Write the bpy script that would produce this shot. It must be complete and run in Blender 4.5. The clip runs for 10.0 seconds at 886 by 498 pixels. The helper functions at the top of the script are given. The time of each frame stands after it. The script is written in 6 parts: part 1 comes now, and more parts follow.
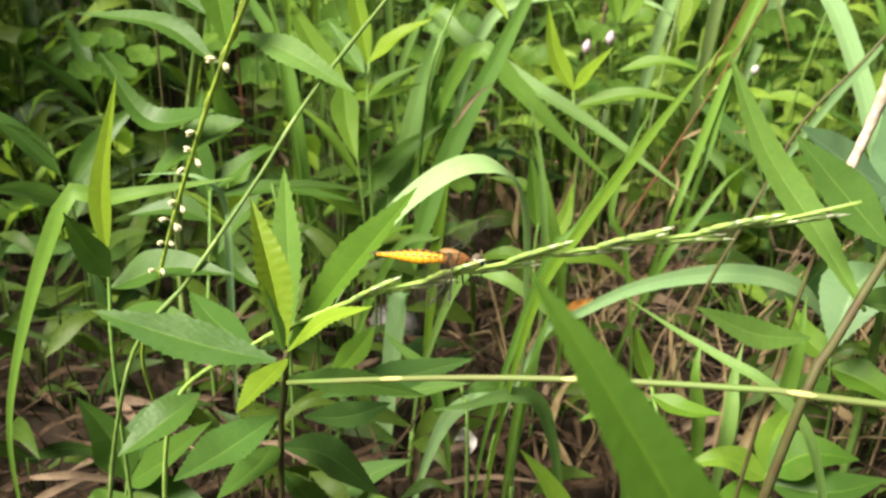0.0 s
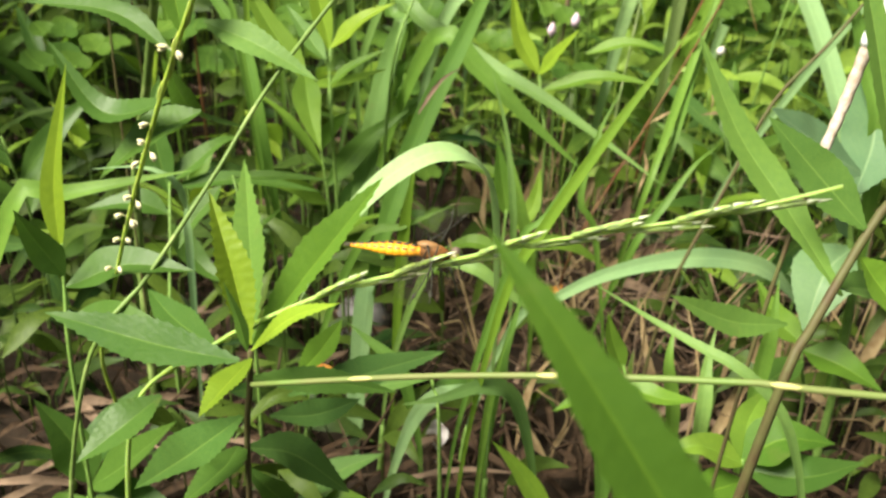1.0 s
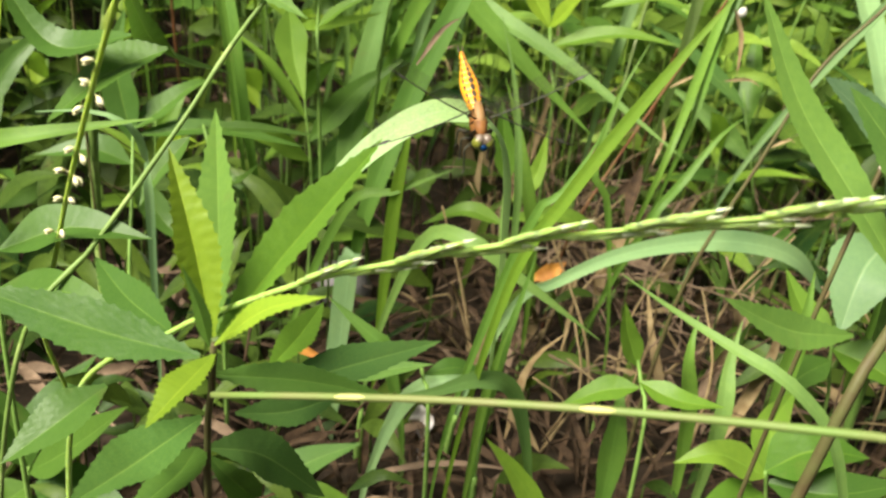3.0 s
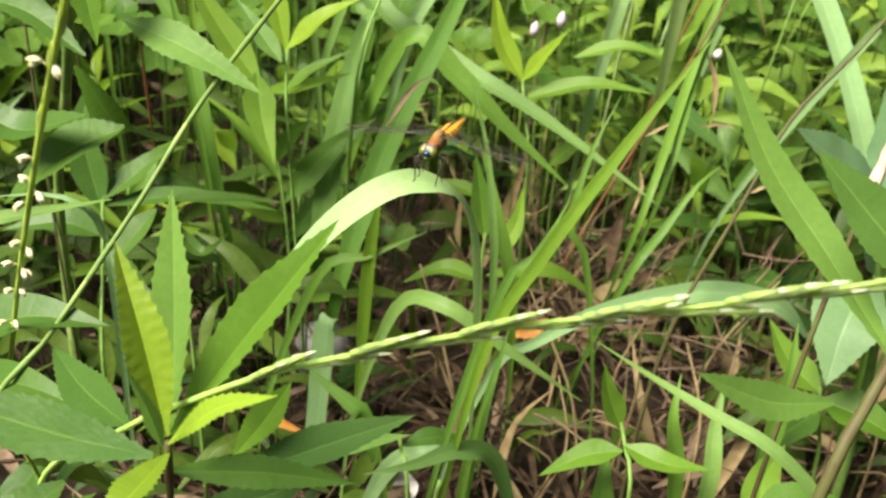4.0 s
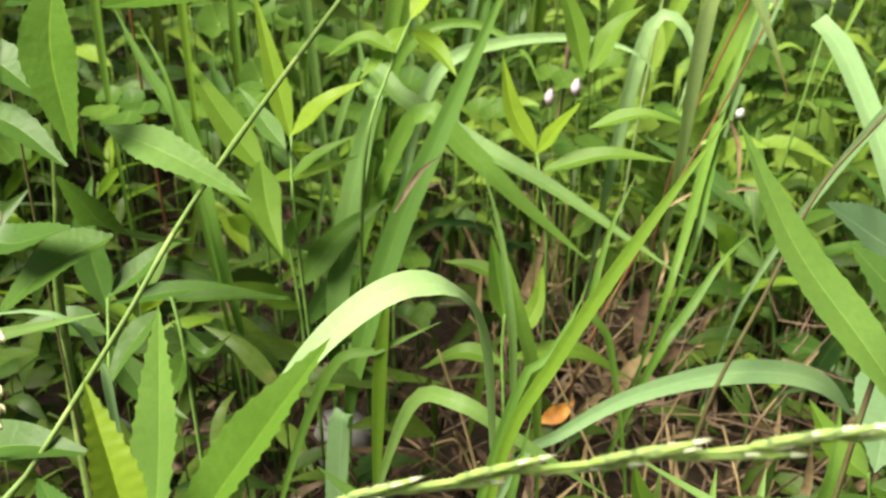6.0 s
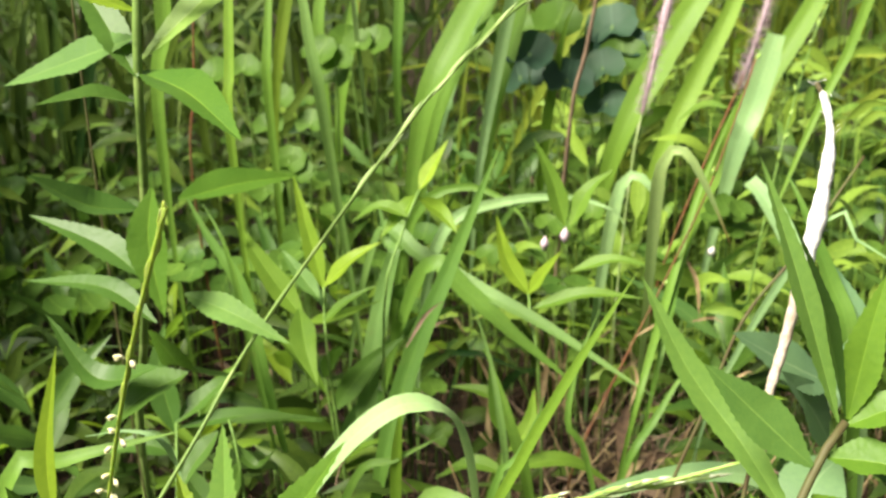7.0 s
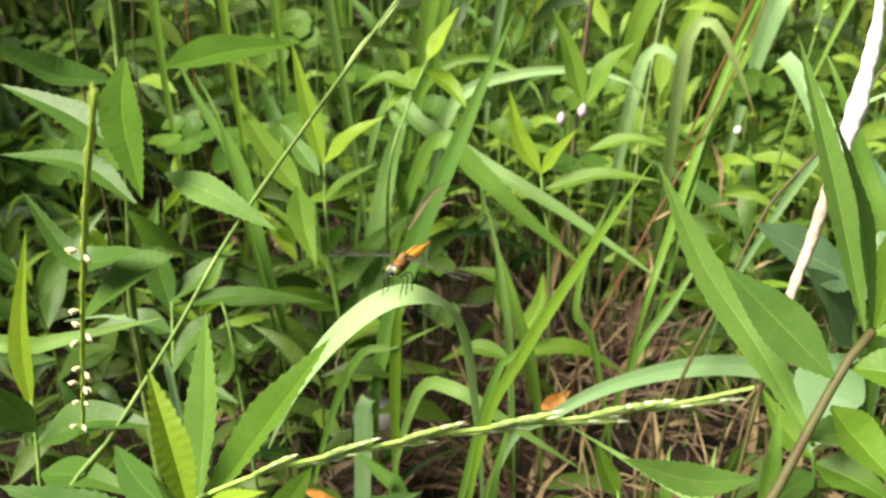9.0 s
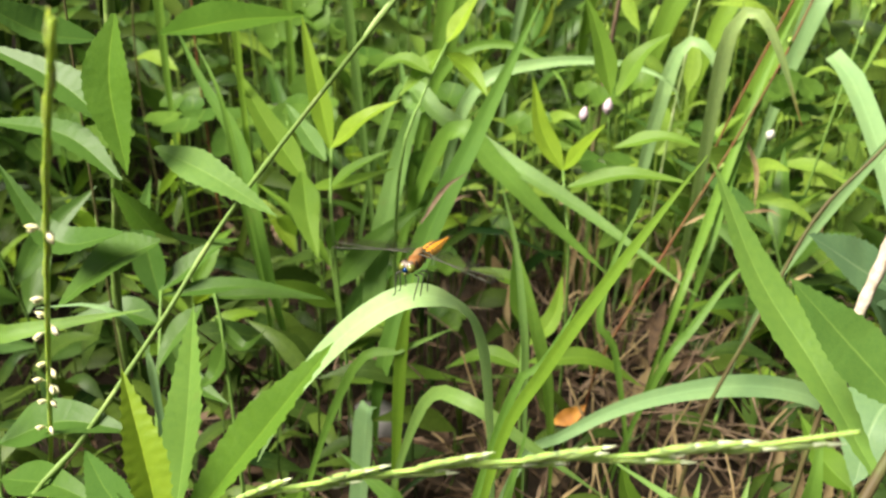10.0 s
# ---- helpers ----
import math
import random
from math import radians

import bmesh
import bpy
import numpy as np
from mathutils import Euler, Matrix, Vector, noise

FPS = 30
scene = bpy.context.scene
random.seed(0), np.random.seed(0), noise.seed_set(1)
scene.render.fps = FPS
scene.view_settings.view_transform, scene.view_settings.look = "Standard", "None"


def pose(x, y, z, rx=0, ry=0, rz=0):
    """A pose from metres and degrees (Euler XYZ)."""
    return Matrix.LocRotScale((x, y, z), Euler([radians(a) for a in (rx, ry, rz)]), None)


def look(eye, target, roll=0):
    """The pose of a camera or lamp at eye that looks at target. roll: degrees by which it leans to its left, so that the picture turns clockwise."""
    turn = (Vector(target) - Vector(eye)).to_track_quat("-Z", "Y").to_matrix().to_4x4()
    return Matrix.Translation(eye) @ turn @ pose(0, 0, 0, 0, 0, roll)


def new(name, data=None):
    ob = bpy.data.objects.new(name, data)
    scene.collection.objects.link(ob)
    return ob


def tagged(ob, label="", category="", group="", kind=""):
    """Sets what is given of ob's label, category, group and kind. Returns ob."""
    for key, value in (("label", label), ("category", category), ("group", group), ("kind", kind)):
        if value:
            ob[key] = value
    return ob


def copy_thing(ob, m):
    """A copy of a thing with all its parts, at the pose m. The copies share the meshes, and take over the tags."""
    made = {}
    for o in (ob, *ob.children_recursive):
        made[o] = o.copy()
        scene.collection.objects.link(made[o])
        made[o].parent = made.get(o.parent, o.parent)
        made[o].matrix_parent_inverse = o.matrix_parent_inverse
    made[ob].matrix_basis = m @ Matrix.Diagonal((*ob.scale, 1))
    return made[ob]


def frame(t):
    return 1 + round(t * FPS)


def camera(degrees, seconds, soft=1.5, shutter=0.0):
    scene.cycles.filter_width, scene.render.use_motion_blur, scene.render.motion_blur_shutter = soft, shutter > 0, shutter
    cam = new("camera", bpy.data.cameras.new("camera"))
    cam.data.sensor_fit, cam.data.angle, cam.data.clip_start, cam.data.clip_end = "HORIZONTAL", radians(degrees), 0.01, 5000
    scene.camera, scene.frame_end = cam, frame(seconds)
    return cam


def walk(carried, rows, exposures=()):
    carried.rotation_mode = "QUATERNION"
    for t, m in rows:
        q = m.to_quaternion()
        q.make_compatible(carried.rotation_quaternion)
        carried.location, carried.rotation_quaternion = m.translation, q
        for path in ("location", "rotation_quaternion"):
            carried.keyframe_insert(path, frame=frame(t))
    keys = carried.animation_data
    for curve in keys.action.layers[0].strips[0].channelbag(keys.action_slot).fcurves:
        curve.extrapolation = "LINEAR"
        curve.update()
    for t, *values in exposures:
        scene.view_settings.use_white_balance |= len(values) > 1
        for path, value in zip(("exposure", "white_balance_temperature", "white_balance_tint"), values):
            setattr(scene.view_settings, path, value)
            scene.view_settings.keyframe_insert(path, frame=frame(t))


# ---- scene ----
cam = camera(47.3, 10.0, soft=2.5)
PATH = [
    (0, (0.098, 0.0536, 0.3953), (0.011, 1.8278, -0.5238), 2.9),
    (0.5, (0.098, 0.0536, 0.3953), (0.0506, 1.8333, -0.516), 2.9),
    (1, (0.097, 0.0633, 0.3922), (0.078, 1.8279, -0.5489), 2.8),
    (1.5, (0.094, 0.0756, 0.3878), (0.094, 1.8431, -0.5479), 4.6),
    (2, (0.0918, 0.0828, 0.3876), (0.102, 1.8313, -0.5833), 4.6),
    (2.2, (0.0859, 0.0946, 0.3864), (0.1171, 1.8408, -0.5881), 5.8),
    (3.3, (0.0883, 0.1121, 0.3704), (0.1302, 1.8305, -0.652), 6.4),
    (3.5, (0.0883, 0.1121, 0.3704), (0.1366, 1.845, -0.627), 6.4),
    (4, (0.0956, 0.1241, 0.3786), (0.1348, 1.8829, -0.5728), 4.1),
    (4.5, (0.0961, 0.13, 0.3794), (0.1411, 1.917, -0.5177), 1.6),
    (5, (0.0959, 0.136, 0.3796), (0.1352, 1.9263, -0.511), 1.6),
    (5.2, (0.0967, 0.1361, 0.3817), (0.0978, 1.9282, -0.506), 0.7),
    (6.3, (0.1103, 0.1498, 0.3834), (0.0598, 1.9717, -0.44), 1.2),
    (6.5, (0.1189, 0.1235, 0.3994), (0.0473, 1.9635, -0.3812), 1.3),
    (6.7, (0.1297, 0.0773, 0.4168), (0.0585, 1.9434, -0.2991), -0.9),
    (7, (0.1269, 0.0575, 0.4259), (0.0053, 1.9524, -0.2022), -1.9),
    (7.1, (0.1288, 0.0624, 0.4345), (-0.0079, 1.9705, -0.1489), -2.8),
    (7.3, (0.1305, 0.0763, 0.4457), (-0.0372, 2.0007, -0.0722), -2.4),
    (7.5, (0.1438, 0.0869, 0.4463), (-0.0089, 2.0201, -0.0429), -3.1),
    (7.8, (0.1473, 0.0901, 0.4477), (0.0696, 2.0348, -0.0129), -3.3),
    (8, (0.1469, 0.0862, 0.4419), (0.0372, 2.0078, -0.1014), -2.0),
    (8.1, (0.145, 0.0839, 0.4386), (0.0185, 1.998, -0.1272), -2.9),
    (8.5, (0.1334, 0.0768, 0.4296), (-0.0017, 1.9266, -0.3188), -1.4),
    (9, (0.1331, 0.0868, 0.4214), (-0.0313, 1.8801, -0.4489), -1.4),
    (9.5, (0.1284, 0.1051, 0.4115), (-0.0542, 1.904, -0.4432), -0.0),
    (10, (0.1233, 0.1206, 0.4039), (-0.0386, 1.913, -0.4685), 1.1),
]
walk(cam, [(t, look(eye, target, roll)) for t, eye, target, roll in PATH], exposures=[(0.0, 1.68), (6.3, 1.70), (7.5, 1.86), (8.6, 1.72), (10.0, 1.70)])

# the lens is focused on the nearest plants
cam.data.dof.use_dof, cam.data.dof.focus_distance, cam.data.dof.aperture_fstop = True, 0.29, 27.0

# ---------- light: bright overcast day ----------
world = bpy.data.worlds.new("overcast_sky")
scene.world = world
world.use_nodes = True
wn = world.node_tree.nodes
sky = wn.new("ShaderNodeTexSky")
sky.sky_type, sky.sun_disc = "NISHITA", False
sky.sun_elevation, sky.sun_rotation = radians(52.6), radians(231.1)
sky.air_density, sky.dust_density, sky.ozone_density = 1.0, 3.0, 0.6
cloud = wn.new("ShaderNodeHueSaturation")
cloud.inputs["Saturation"].default_value = 0.15
world.node_tree.links.new(sky.outputs["Color"], cloud.inputs["Color"])
world.node_tree.links.new(cloud.outputs["Color"], wn["Background"].inputs["Color"])
wn["Background"].inputs["Strength"].default_value = 0.034
sun_data = bpy.data.lights.new("sun", "SUN")
sun_data.energy, sun_data.angle, sun_data.color = 5.0, radians(28), (1.0, 0.935, 0.80)
sun = new("sun", sun_data)
sun.matrix_world = look((-1.55, -1.15, 2.6), (0, 0.1, 0))

# ---------- materials ----------


def mat_base(name):
    m = bpy.data.materials.new(name)
    m.use_nodes = True
    nt = m.node_tree
    return m, nt, nt.nodes, nt.links, nt.nodes["Principled BSDF"], nt.nodes["Material Output"]


def math_node(nt, op, a, b=None):
    n = nt.nodes.new("ShaderNodeMath")
    n.operation = op
    for i, v in enumerate((a, b)):
        if v is None:
            continue
        if isinstance(v, (int, float)):
            n.inputs[i].default_value = v
        else:
            nt.links.new(v, n.inputs[i])
    return n.outputs[0]


def mix_node(nt, fac, a, b, blend="MIX"):
    n = nt.nodes.new("ShaderNodeMix")
    n.data_type, n.blend_type = "RGBA", blend
    for socket, v in ((n.inputs[0], fac), (n.inputs[6], a), (n.inputs[7], b)):
        if isinstance(v, tuple):
            socket.default_value = (*v, 1)
        elif isinstance(v, (int, float)):
            socket.default_value = v
        else:
            nt.links.new(v, socket)
    return n.outputs[2]


def ramp(nt, value, lo, hi):
    n = nt.nodes.new("ShaderNodeMapRange")
    n.inputs["From Min"].default_value, n.inputs["From Max"].default_value = lo, hi
    nt.links.new(value, n.inputs["Value"])
    return n.outputs["Result"]


def noise_tex(nt, scale, detail=4, coord=None):
    n = nt.nodes.new("ShaderNodeTexNoise")
    n.inputs["Scale"].default_value, n.inputs["Detail"].default_value = scale, detail
    if coord is not None:
        nt.links.new(coord, n.inputs["Vector"])
    return n.outputs["Fac"]


def foliage(name, colour, dry=(0.19, 0.15, 0.06), veins="grass", light=0.45, rough=0.45, island=False, spread=0.30, wear=0.25, tip=None, tip_from=0.86):
    """Leaf tissue: two-scale colour variation, veins along the blade or to the sides, light that shines through."""
    m, nt, nodes, links, bsdf, out = mat_base(name)
    uv = nodes.new("ShaderNodeUVMap")
    sep = nodes.new("ShaderNodeSeparateXYZ")
    links.new(uv.outputs["UV"], sep.inputs[0])
    u, v = sep.outputs[0], sep.outputs[1]
    geo = nodes.new("ShaderNodeNewGeometry")
    side = math_node(nt, "ABSOLUTE", math_node(nt, "SUBTRACT", u, 0.5))
    big = noise_tex(nt, 26.0, 3, geo.outputs["Position"])
    fine = noise_tex(nt, 420.0, 5, geo.outputs["Position"])
    if island:
        rnd = geo.outputs["Random Per Island"]
    else:
        info = nodes.new("ShaderNodeObjectInfo")
        rnd = info.outputs["Random"]
    r, g, b = colour
    dark = (r * (1 - spread), g * (1 - spread * 0.75), b * (1 - spread * 0.4))
    pale = (min(1, r * (1 + spread * 1.5)), min(1, g * (1 + spread * 0.8)), b * (1 + spread * 0.5))
    col = mix_node(nt, rnd, dark, pale)
    col = mix_node(nt, ramp(nt, big, 0.35, 0.7), col, mix_node(nt, 0.5, col, pale))
    col = mix_node(nt, math_node(nt, "MULTIPLY", ramp(nt, fine, 0.35, 0.75), 0.35), col, dark)
    if veins == "grass":
        wave = math_node(nt, "SINE", math_node(nt, "MULTIPLY", u, 80.0))
        stripe = math_node(nt, "MULTIPLY", ramp(nt, wave, 0.2, 1.0), 0.10)
        col = mix_node(nt, stripe, col, pale)
        mid = math_node(nt, "LESS_THAN", side, 0.035)
        col = mix_node(nt, math_node(nt, "MULTIPLY", mid, 0.2), col, (min(1, r * 1.7), min(1, g * 1.6), b * 1.8))
        height = wave
    else:
        slant = math_node(nt, "ADD", math_node(nt, "SUBTRACT", math_node(nt, "MULTIPLY", v, 20.0), math_node(nt, "MULTIPLY", side, 14.0)), math_node(nt, "MULTIPLY", big, 3.0))
        wave = math_node(nt, "ABSOLUTE", math_node(nt, "SINE", math_node(nt, "MULTIPLY", slant, 1.5)))
        vein = math_node(nt, "SUBTRACT", 1.0, ramp(nt, wave, 0.0, 0.16))
        cell = nodes.new("ShaderNodeTexVoronoi")
        cell.feature = "DISTANCE_TO_EDGE"
        cell.inputs["Scale"].default_value = 900.0
        links.new(geo.outputs["Position"], cell.inputs["Vector"])
        net = math_node(nt, "SUBTRACT", 1.0, ramp(nt, cell.outputs["Distance"], 0.0, 0.12))
        mid = math_node(nt, "LESS_THAN", side, 0.022)
        col = mix_node(nt, math_node(nt, "MULTIPLY", vein, 0.22), col, pale)
        col = mix_node(nt, math_node(nt, "MULTIPLY", net, 0.30), col, pale)
        col = mix_node(nt, math_node(nt, "MULTIPLY", mid, 0.5), col, (min(1, r * 2.2), min(1, g * 1.7), b * 1.9))
        height = math_node(nt, "ADD", math_node(nt, "MULTIPLY", wave, 0.10), math_node(nt, "MULTIPLY", fine, 1.6))
    spots = noise_tex(nt, 75.0, 6, geo.outputs["Position"])
    col = mix_node(nt, math_node(nt, "MULTIPLY", ramp(nt, spots, 0.66, 0.80), wear), col, dry)
    if tip:
        col = mix_node(nt, ramp(nt, v, tip_from, min(1.0, tip_from + 0.10)), col, tip)
    links.new(col, bsdf.inputs["Base Color"])
    links.new(math_node(nt, "ADD", math_node(nt, "MULTIPLY", big, 0.2), rough - 0.1), bsdf.inputs["Roughness"])
    bsdf.inputs["Specular IOR Level"].default_value = 0.12 if island else 0.24
    bump = nodes.new("ShaderNodeBump")
    bump.inputs["Strength"].default_value, bump.inputs["Distance"].default_value = (0.45 if veins == "net" else 0.16), 0.0003
    links.new(height, bump.inputs["Height"])
    links.new(bump.outputs["Normal"], bsdf.inputs["Normal"])
    trans = nodes.new("ShaderNodeBsdfTranslucent")
    links.new(mix_node(nt, 0.5, col, mix_node(nt, 1.0, col, (0.9, 1.0, 0.5), "MULTIPLY")), trans.inputs["Color"])
    mix = nodes.new("ShaderNodeMixShader")
    mix.inputs[0].default_value = light
    links.new(bsdf.outputs[0], mix.inputs[1])
    links.new(trans.outputs[0], mix.inputs[2])
    links.new(mix.outputs[0], out.inputs["Surface"])
    return m


def plain(name, colour, second, scale=180.0, rough=0.6, bump_d=0.0006, metal=0.0, island=False, coat=0.0, along=None, soft_depth=0.0):
    """A mottled surface of two colours with fine relief; 'along' bands it down its length."""
    m, nt, nodes, links, bsdf, out = mat_base(name)
    geo = nodes.new("ShaderNodeNewGeometry")
    n1 = noise_tex(nt, scale, 6, geo.outputs["Position"])
    n2 = noise_tex(nt, scale * 0.12, 3, geo.outputs["Position"])
    col = mix_node(nt, ramp(nt, n1, 0.35, 0.68), colour, second)
    rnd = geo.outputs["Random Per Island"] if island else n2
    col = mix_node(nt, math_node(nt, "MULTIPLY", rnd, 0.45 if island else 0.25), col, tuple(c * 0.5 for c in colour))
    if along:
        uv = nodes.new("ShaderNodeUVMap")
        sep = nodes.new("ShaderNodeSeparateXYZ")
        links.new(uv.outputs["UV"], sep.inputs[0])
        tint, period = along
        saw = math_node(nt, "FRACT", math_node(nt, "MULTIPLY", sep.outputs[1], period))
        col = mix_node(nt, math_node(nt, "MULTIPLY", ramp(nt, saw, 0.78, 0.95), 0.85), col, tint)
    links.new(col, bsdf.inputs["Base Color"])
    bsdf.inputs["Roughness"].default_value, bsdf.inputs["Metallic"].default_value = rough, metal
    bsdf.inputs["Specular IOR Level"].default_value = 0.2 if rough > 0.4 else 0.5
    bsdf.inputs["Coat Weight"].default_value = coat
    if soft_depth:
        bsdf.inputs["Subsurface Weight"].default_value = 0.85
        bsdf.inputs["Subsurface Radius"].default_value = (1.0, 1.0, 0.5)
        bsdf.inputs["Subsurface Scale"].default_value = soft_depth
    bump = nodes.new("ShaderNodeBump")
    bump.inputs["Strength"].default_value, bump.inputs["Distance"].default_value = 0.6, bump_d
    links.new(n1, bump.inputs["Height"])
    links.new(bump.outputs["Normal"], bsdf.inputs["Normal"])
    return m


LEAF = foliage("weed_leaf", (0.084, 0.182, 0.018), veins="net")
LEAF_MID = foliage("weed_leaf_mid", (0.078, 0.165, 0.030), veins="net", light=0.4)
# dark green leaf; on the left-hand plants it also paints in shade
LEAF_DARK = foliage("weed_leaf_dark_shaded", (0.052, 0.118, 0.018), veins="net", light=0.38)
LEAF_YOUNG = foliage("weed_leaf_young", (0.140, 0.240, 0.018), veins="net", light=0.5)
LEAF_GREY = foliage("weed_leaf_underside", (0.088, 0.185, 0.040), veins="net", light=0.4, rough=0.55)
LEAF_BLUE = foliage("broad_leaf", (0.105, 0.200, 0.085), veins="net", light=0.35, rough=0.5)
LEAF_ROUND = foliage("round_leaf", (0.030, 0.074, 0.038), veins="net", light=0.35, rough=0.55)
LANCE = foliage("lance_leaf", (0.125, 0.235, 0.026), veins="grass", light=0.48)
LANCE_YELLOW = foliage("lance_leaf_young", (0.190, 0.315, 0.026), veins="grass", light=0.5)
GRASS = foliage("grass_green", (0.104, 0.215, 0.032), veins="grass")
GRASS_PALE = foliage("grass_pale", (0.220, 0.370, 0.150), veins="grass", light=0.4)
GRASS_BLUE = foliage("grass_bluish", (0.118, 0.225, 0.055), veins="grass", light=0.4)
GRASS_LIME = foliage("grass_lime", (0.120, 0.230, 0.022), veins="grass", light=0.5)
GRASS_TIP = foliage("grass_brown_tip", (0.195, 0.300, 0.105), veins="grass", tip=(0.252, 0.132, 0.048), tip_from=0.93)
# yellow-green young leaf, its colour brightened for the backlight on the top
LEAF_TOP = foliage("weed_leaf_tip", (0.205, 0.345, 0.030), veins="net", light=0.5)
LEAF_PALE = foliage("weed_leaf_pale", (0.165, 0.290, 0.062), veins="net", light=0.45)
# lighter copy of the green grass: sunlight on rear blades put into colour
GRASS_SUN = foliage("grass_sunlit", (0.150, 0.280, 0.034), veins="grass", light=0.5)
RED_BLADE = foliage("grass_red_tip", (0.119, 0.190, 0.017), veins="grass", tip=(0.198, 0.030, 0.012), tip_from=0.68)
# mixed grass darkened: shade between the blades is put into its colour
GRASS_MIX_DIM = foliage("grass_mixed_dimmed", (0.036, 0.074, 0.011), veins="grass", island=True, spread=0.8, light=0.30)
# mixed grass lightened, colour standing in for the brighter light at right
GRASS_MIX_LIT = foliage("grass_mixed_lit", (0.086, 0.142, 0.017), veins="grass", island=True, spread=0.8, light=0.36)
LEAF_NEAR = foliage("shoot_leaf", (0.036, 0.090, 0.004), veins="net", light=0.35, rough=0.75)
# low leaves coloured darker, to carry the shade deep in the gaps
LANCE_MIX_DIM = foliage("undergrowth_dimmed", (0.030, 0.064, 0.010), veins="net", island=True, spread=0.9, light=0.28)
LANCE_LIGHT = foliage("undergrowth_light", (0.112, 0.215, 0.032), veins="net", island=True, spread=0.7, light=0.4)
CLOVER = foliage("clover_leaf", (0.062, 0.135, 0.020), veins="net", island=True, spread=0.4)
# browns deepened too, so the dead grass holds the shade under the plants
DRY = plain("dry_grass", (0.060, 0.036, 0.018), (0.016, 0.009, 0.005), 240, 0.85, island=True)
DRY_PALE = plain("dry_leaf_pale", (0.170, 0.118, 0.076), (0.100, 0.066, 0.042), 160, 0.8, island=True)
TAN = plain("dry_scrap_tan", (0.260, 0.195, 0.100), (0.165, 0.110, 0.050), 160, 0.8, island=True)
ORANGE = plain("dead_leaf_orange", (0.420, 0.196, 0.035), (0.294, 0.119, 0.028), 200, 0.6)
# soil near black: shade of the dense growth above is in the colour
SOIL_DIM = plain("soil", (0.012, 0.008, 0.004), (0.025, 0.016, 0.009), 95, 0.95, 0.004)
STONE = plain("stone", (0.165, 0.154, 0.149), (0.110, 0.105, 0.099), 140, 0.85, 0.0015)
STEM = plain("stem_green", (0.140, 0.240, 0.050), (0.095, 0.170, 0.034), 300, 0.5)
STALK = plain("stalk_jointed", (0.129, 0.204, 0.045), (0.096, 0.156, 0.036), 300, 0.45, along=((0.20, 0.27, 0.08), 9.0))
CREAM_SCAR = plain("culm_scar", (0.42, 0.40, 0.14), (0.30, 0.30, 0.10), 260, 0.5)
CULM_BROWNISH = plain("culm_brownish", (0.100, 0.160, 0.034), (0.135, 0.140, 0.050), 60, 0.5)
STALK_PALE = plain("stalk_pale", (0.252, 0.336, 0.126), (0.203, 0.280, 0.091), 300, 0.5, along=((0.36, 0.40, 0.22), 12.0))
STEM_BRIGHT = plain("stem_bright", (0.215, 0.295, 0.050), (0.200, 0.290, 0.040), 260, 0.5, soft_depth=0.0025)
STEM_BROWN = plain("stem_brown", (0.062, 0.046, 0.020), (0.075, 0.085, 0.026), 120, 0.6)
STEM_RED = plain("stem_red", (0.130, 0.042, 0.018), (0.120, 0.080, 0.030), 90, 0.55)
SPIKELET = plain("spikelet_green", (0.245, 0.355, 0.090), (0.190, 0.300, 0.070), 500, 0.5, soft_depth=0.003)
AWN = plain("spikelet_white_tip", (0.50, 0.54, 0.36), (0.40, 0.46, 0.26), 500, 0.5)
FLORET = plain("floret_cream", (0.50, 0.46, 0.20), (0.64, 0.62, 0.46), 700, 0.6)
FLUFF = plain("seed_fluff_white", (0.80, 0.80, 0.77), (0.66, 0.64, 0.60), 420, 0.9, 0.0010)
FLUFF_PINK = plain("seed_fluff_pink", (0.300, 0.200, 0.230), (0.430, 0.350, 0.370), 500, 0.9, 0.0010)
FLUFF_TAN = plain("seed_fluff_tan", (0.340, 0.260, 0.190), (0.500, 0.440, 0.370), 420, 0.9, 0.0008)
BUD_PINK = plain("bud_pink", (0.504, 0.350, 0.434), (0.560, 0.462, 0.518), 600, 0.6)
BUD_WHITE = plain("bud_white", (0.574, 0.546, 0.518), (0.490, 0.434, 0.406), 500, 0.6)

# ---------- shapes ----------
VIEW = Vector((-0.06, -0.68, 0.73))
GROUND = 0.04


def spline(points, n):
    """Smooth line through the points, n + 1 places (Catmull-Rom by chord length)."""
    p = [Vector(q) for q in points]
    p = [p[0] * 2 - p[1]] + p + [p[-1] * 2 - p[-2]]
    lens = [(p[i + 1] - p[i]).length for i in range(1, len(p) - 2)]
    total, res = sum(lens), []
    for k in range(n + 1):
        s, i = total * k / n, 0
        while i < len(lens) - 1 and s > lens[i]:
            s -= lens[i]
            i += 1
        t = min(1.0, s / max(lens[i], 1e-9))
        a, b, c, d = p[i], p[i + 1], p[i + 2], p[i + 3]
        res.append(0.5 * (2 * b + (c - a) * t + (2 * a - 5 * b + 4 * c - d) * t * t + (3 * b - a - 3 * c + d) * t ** 3))
    return res


def tangents(line):
    return [(line[min(i + 1, len(line) - 1)] - line[max(i - 1, 0)]).normalized() for i in range(len(line))]


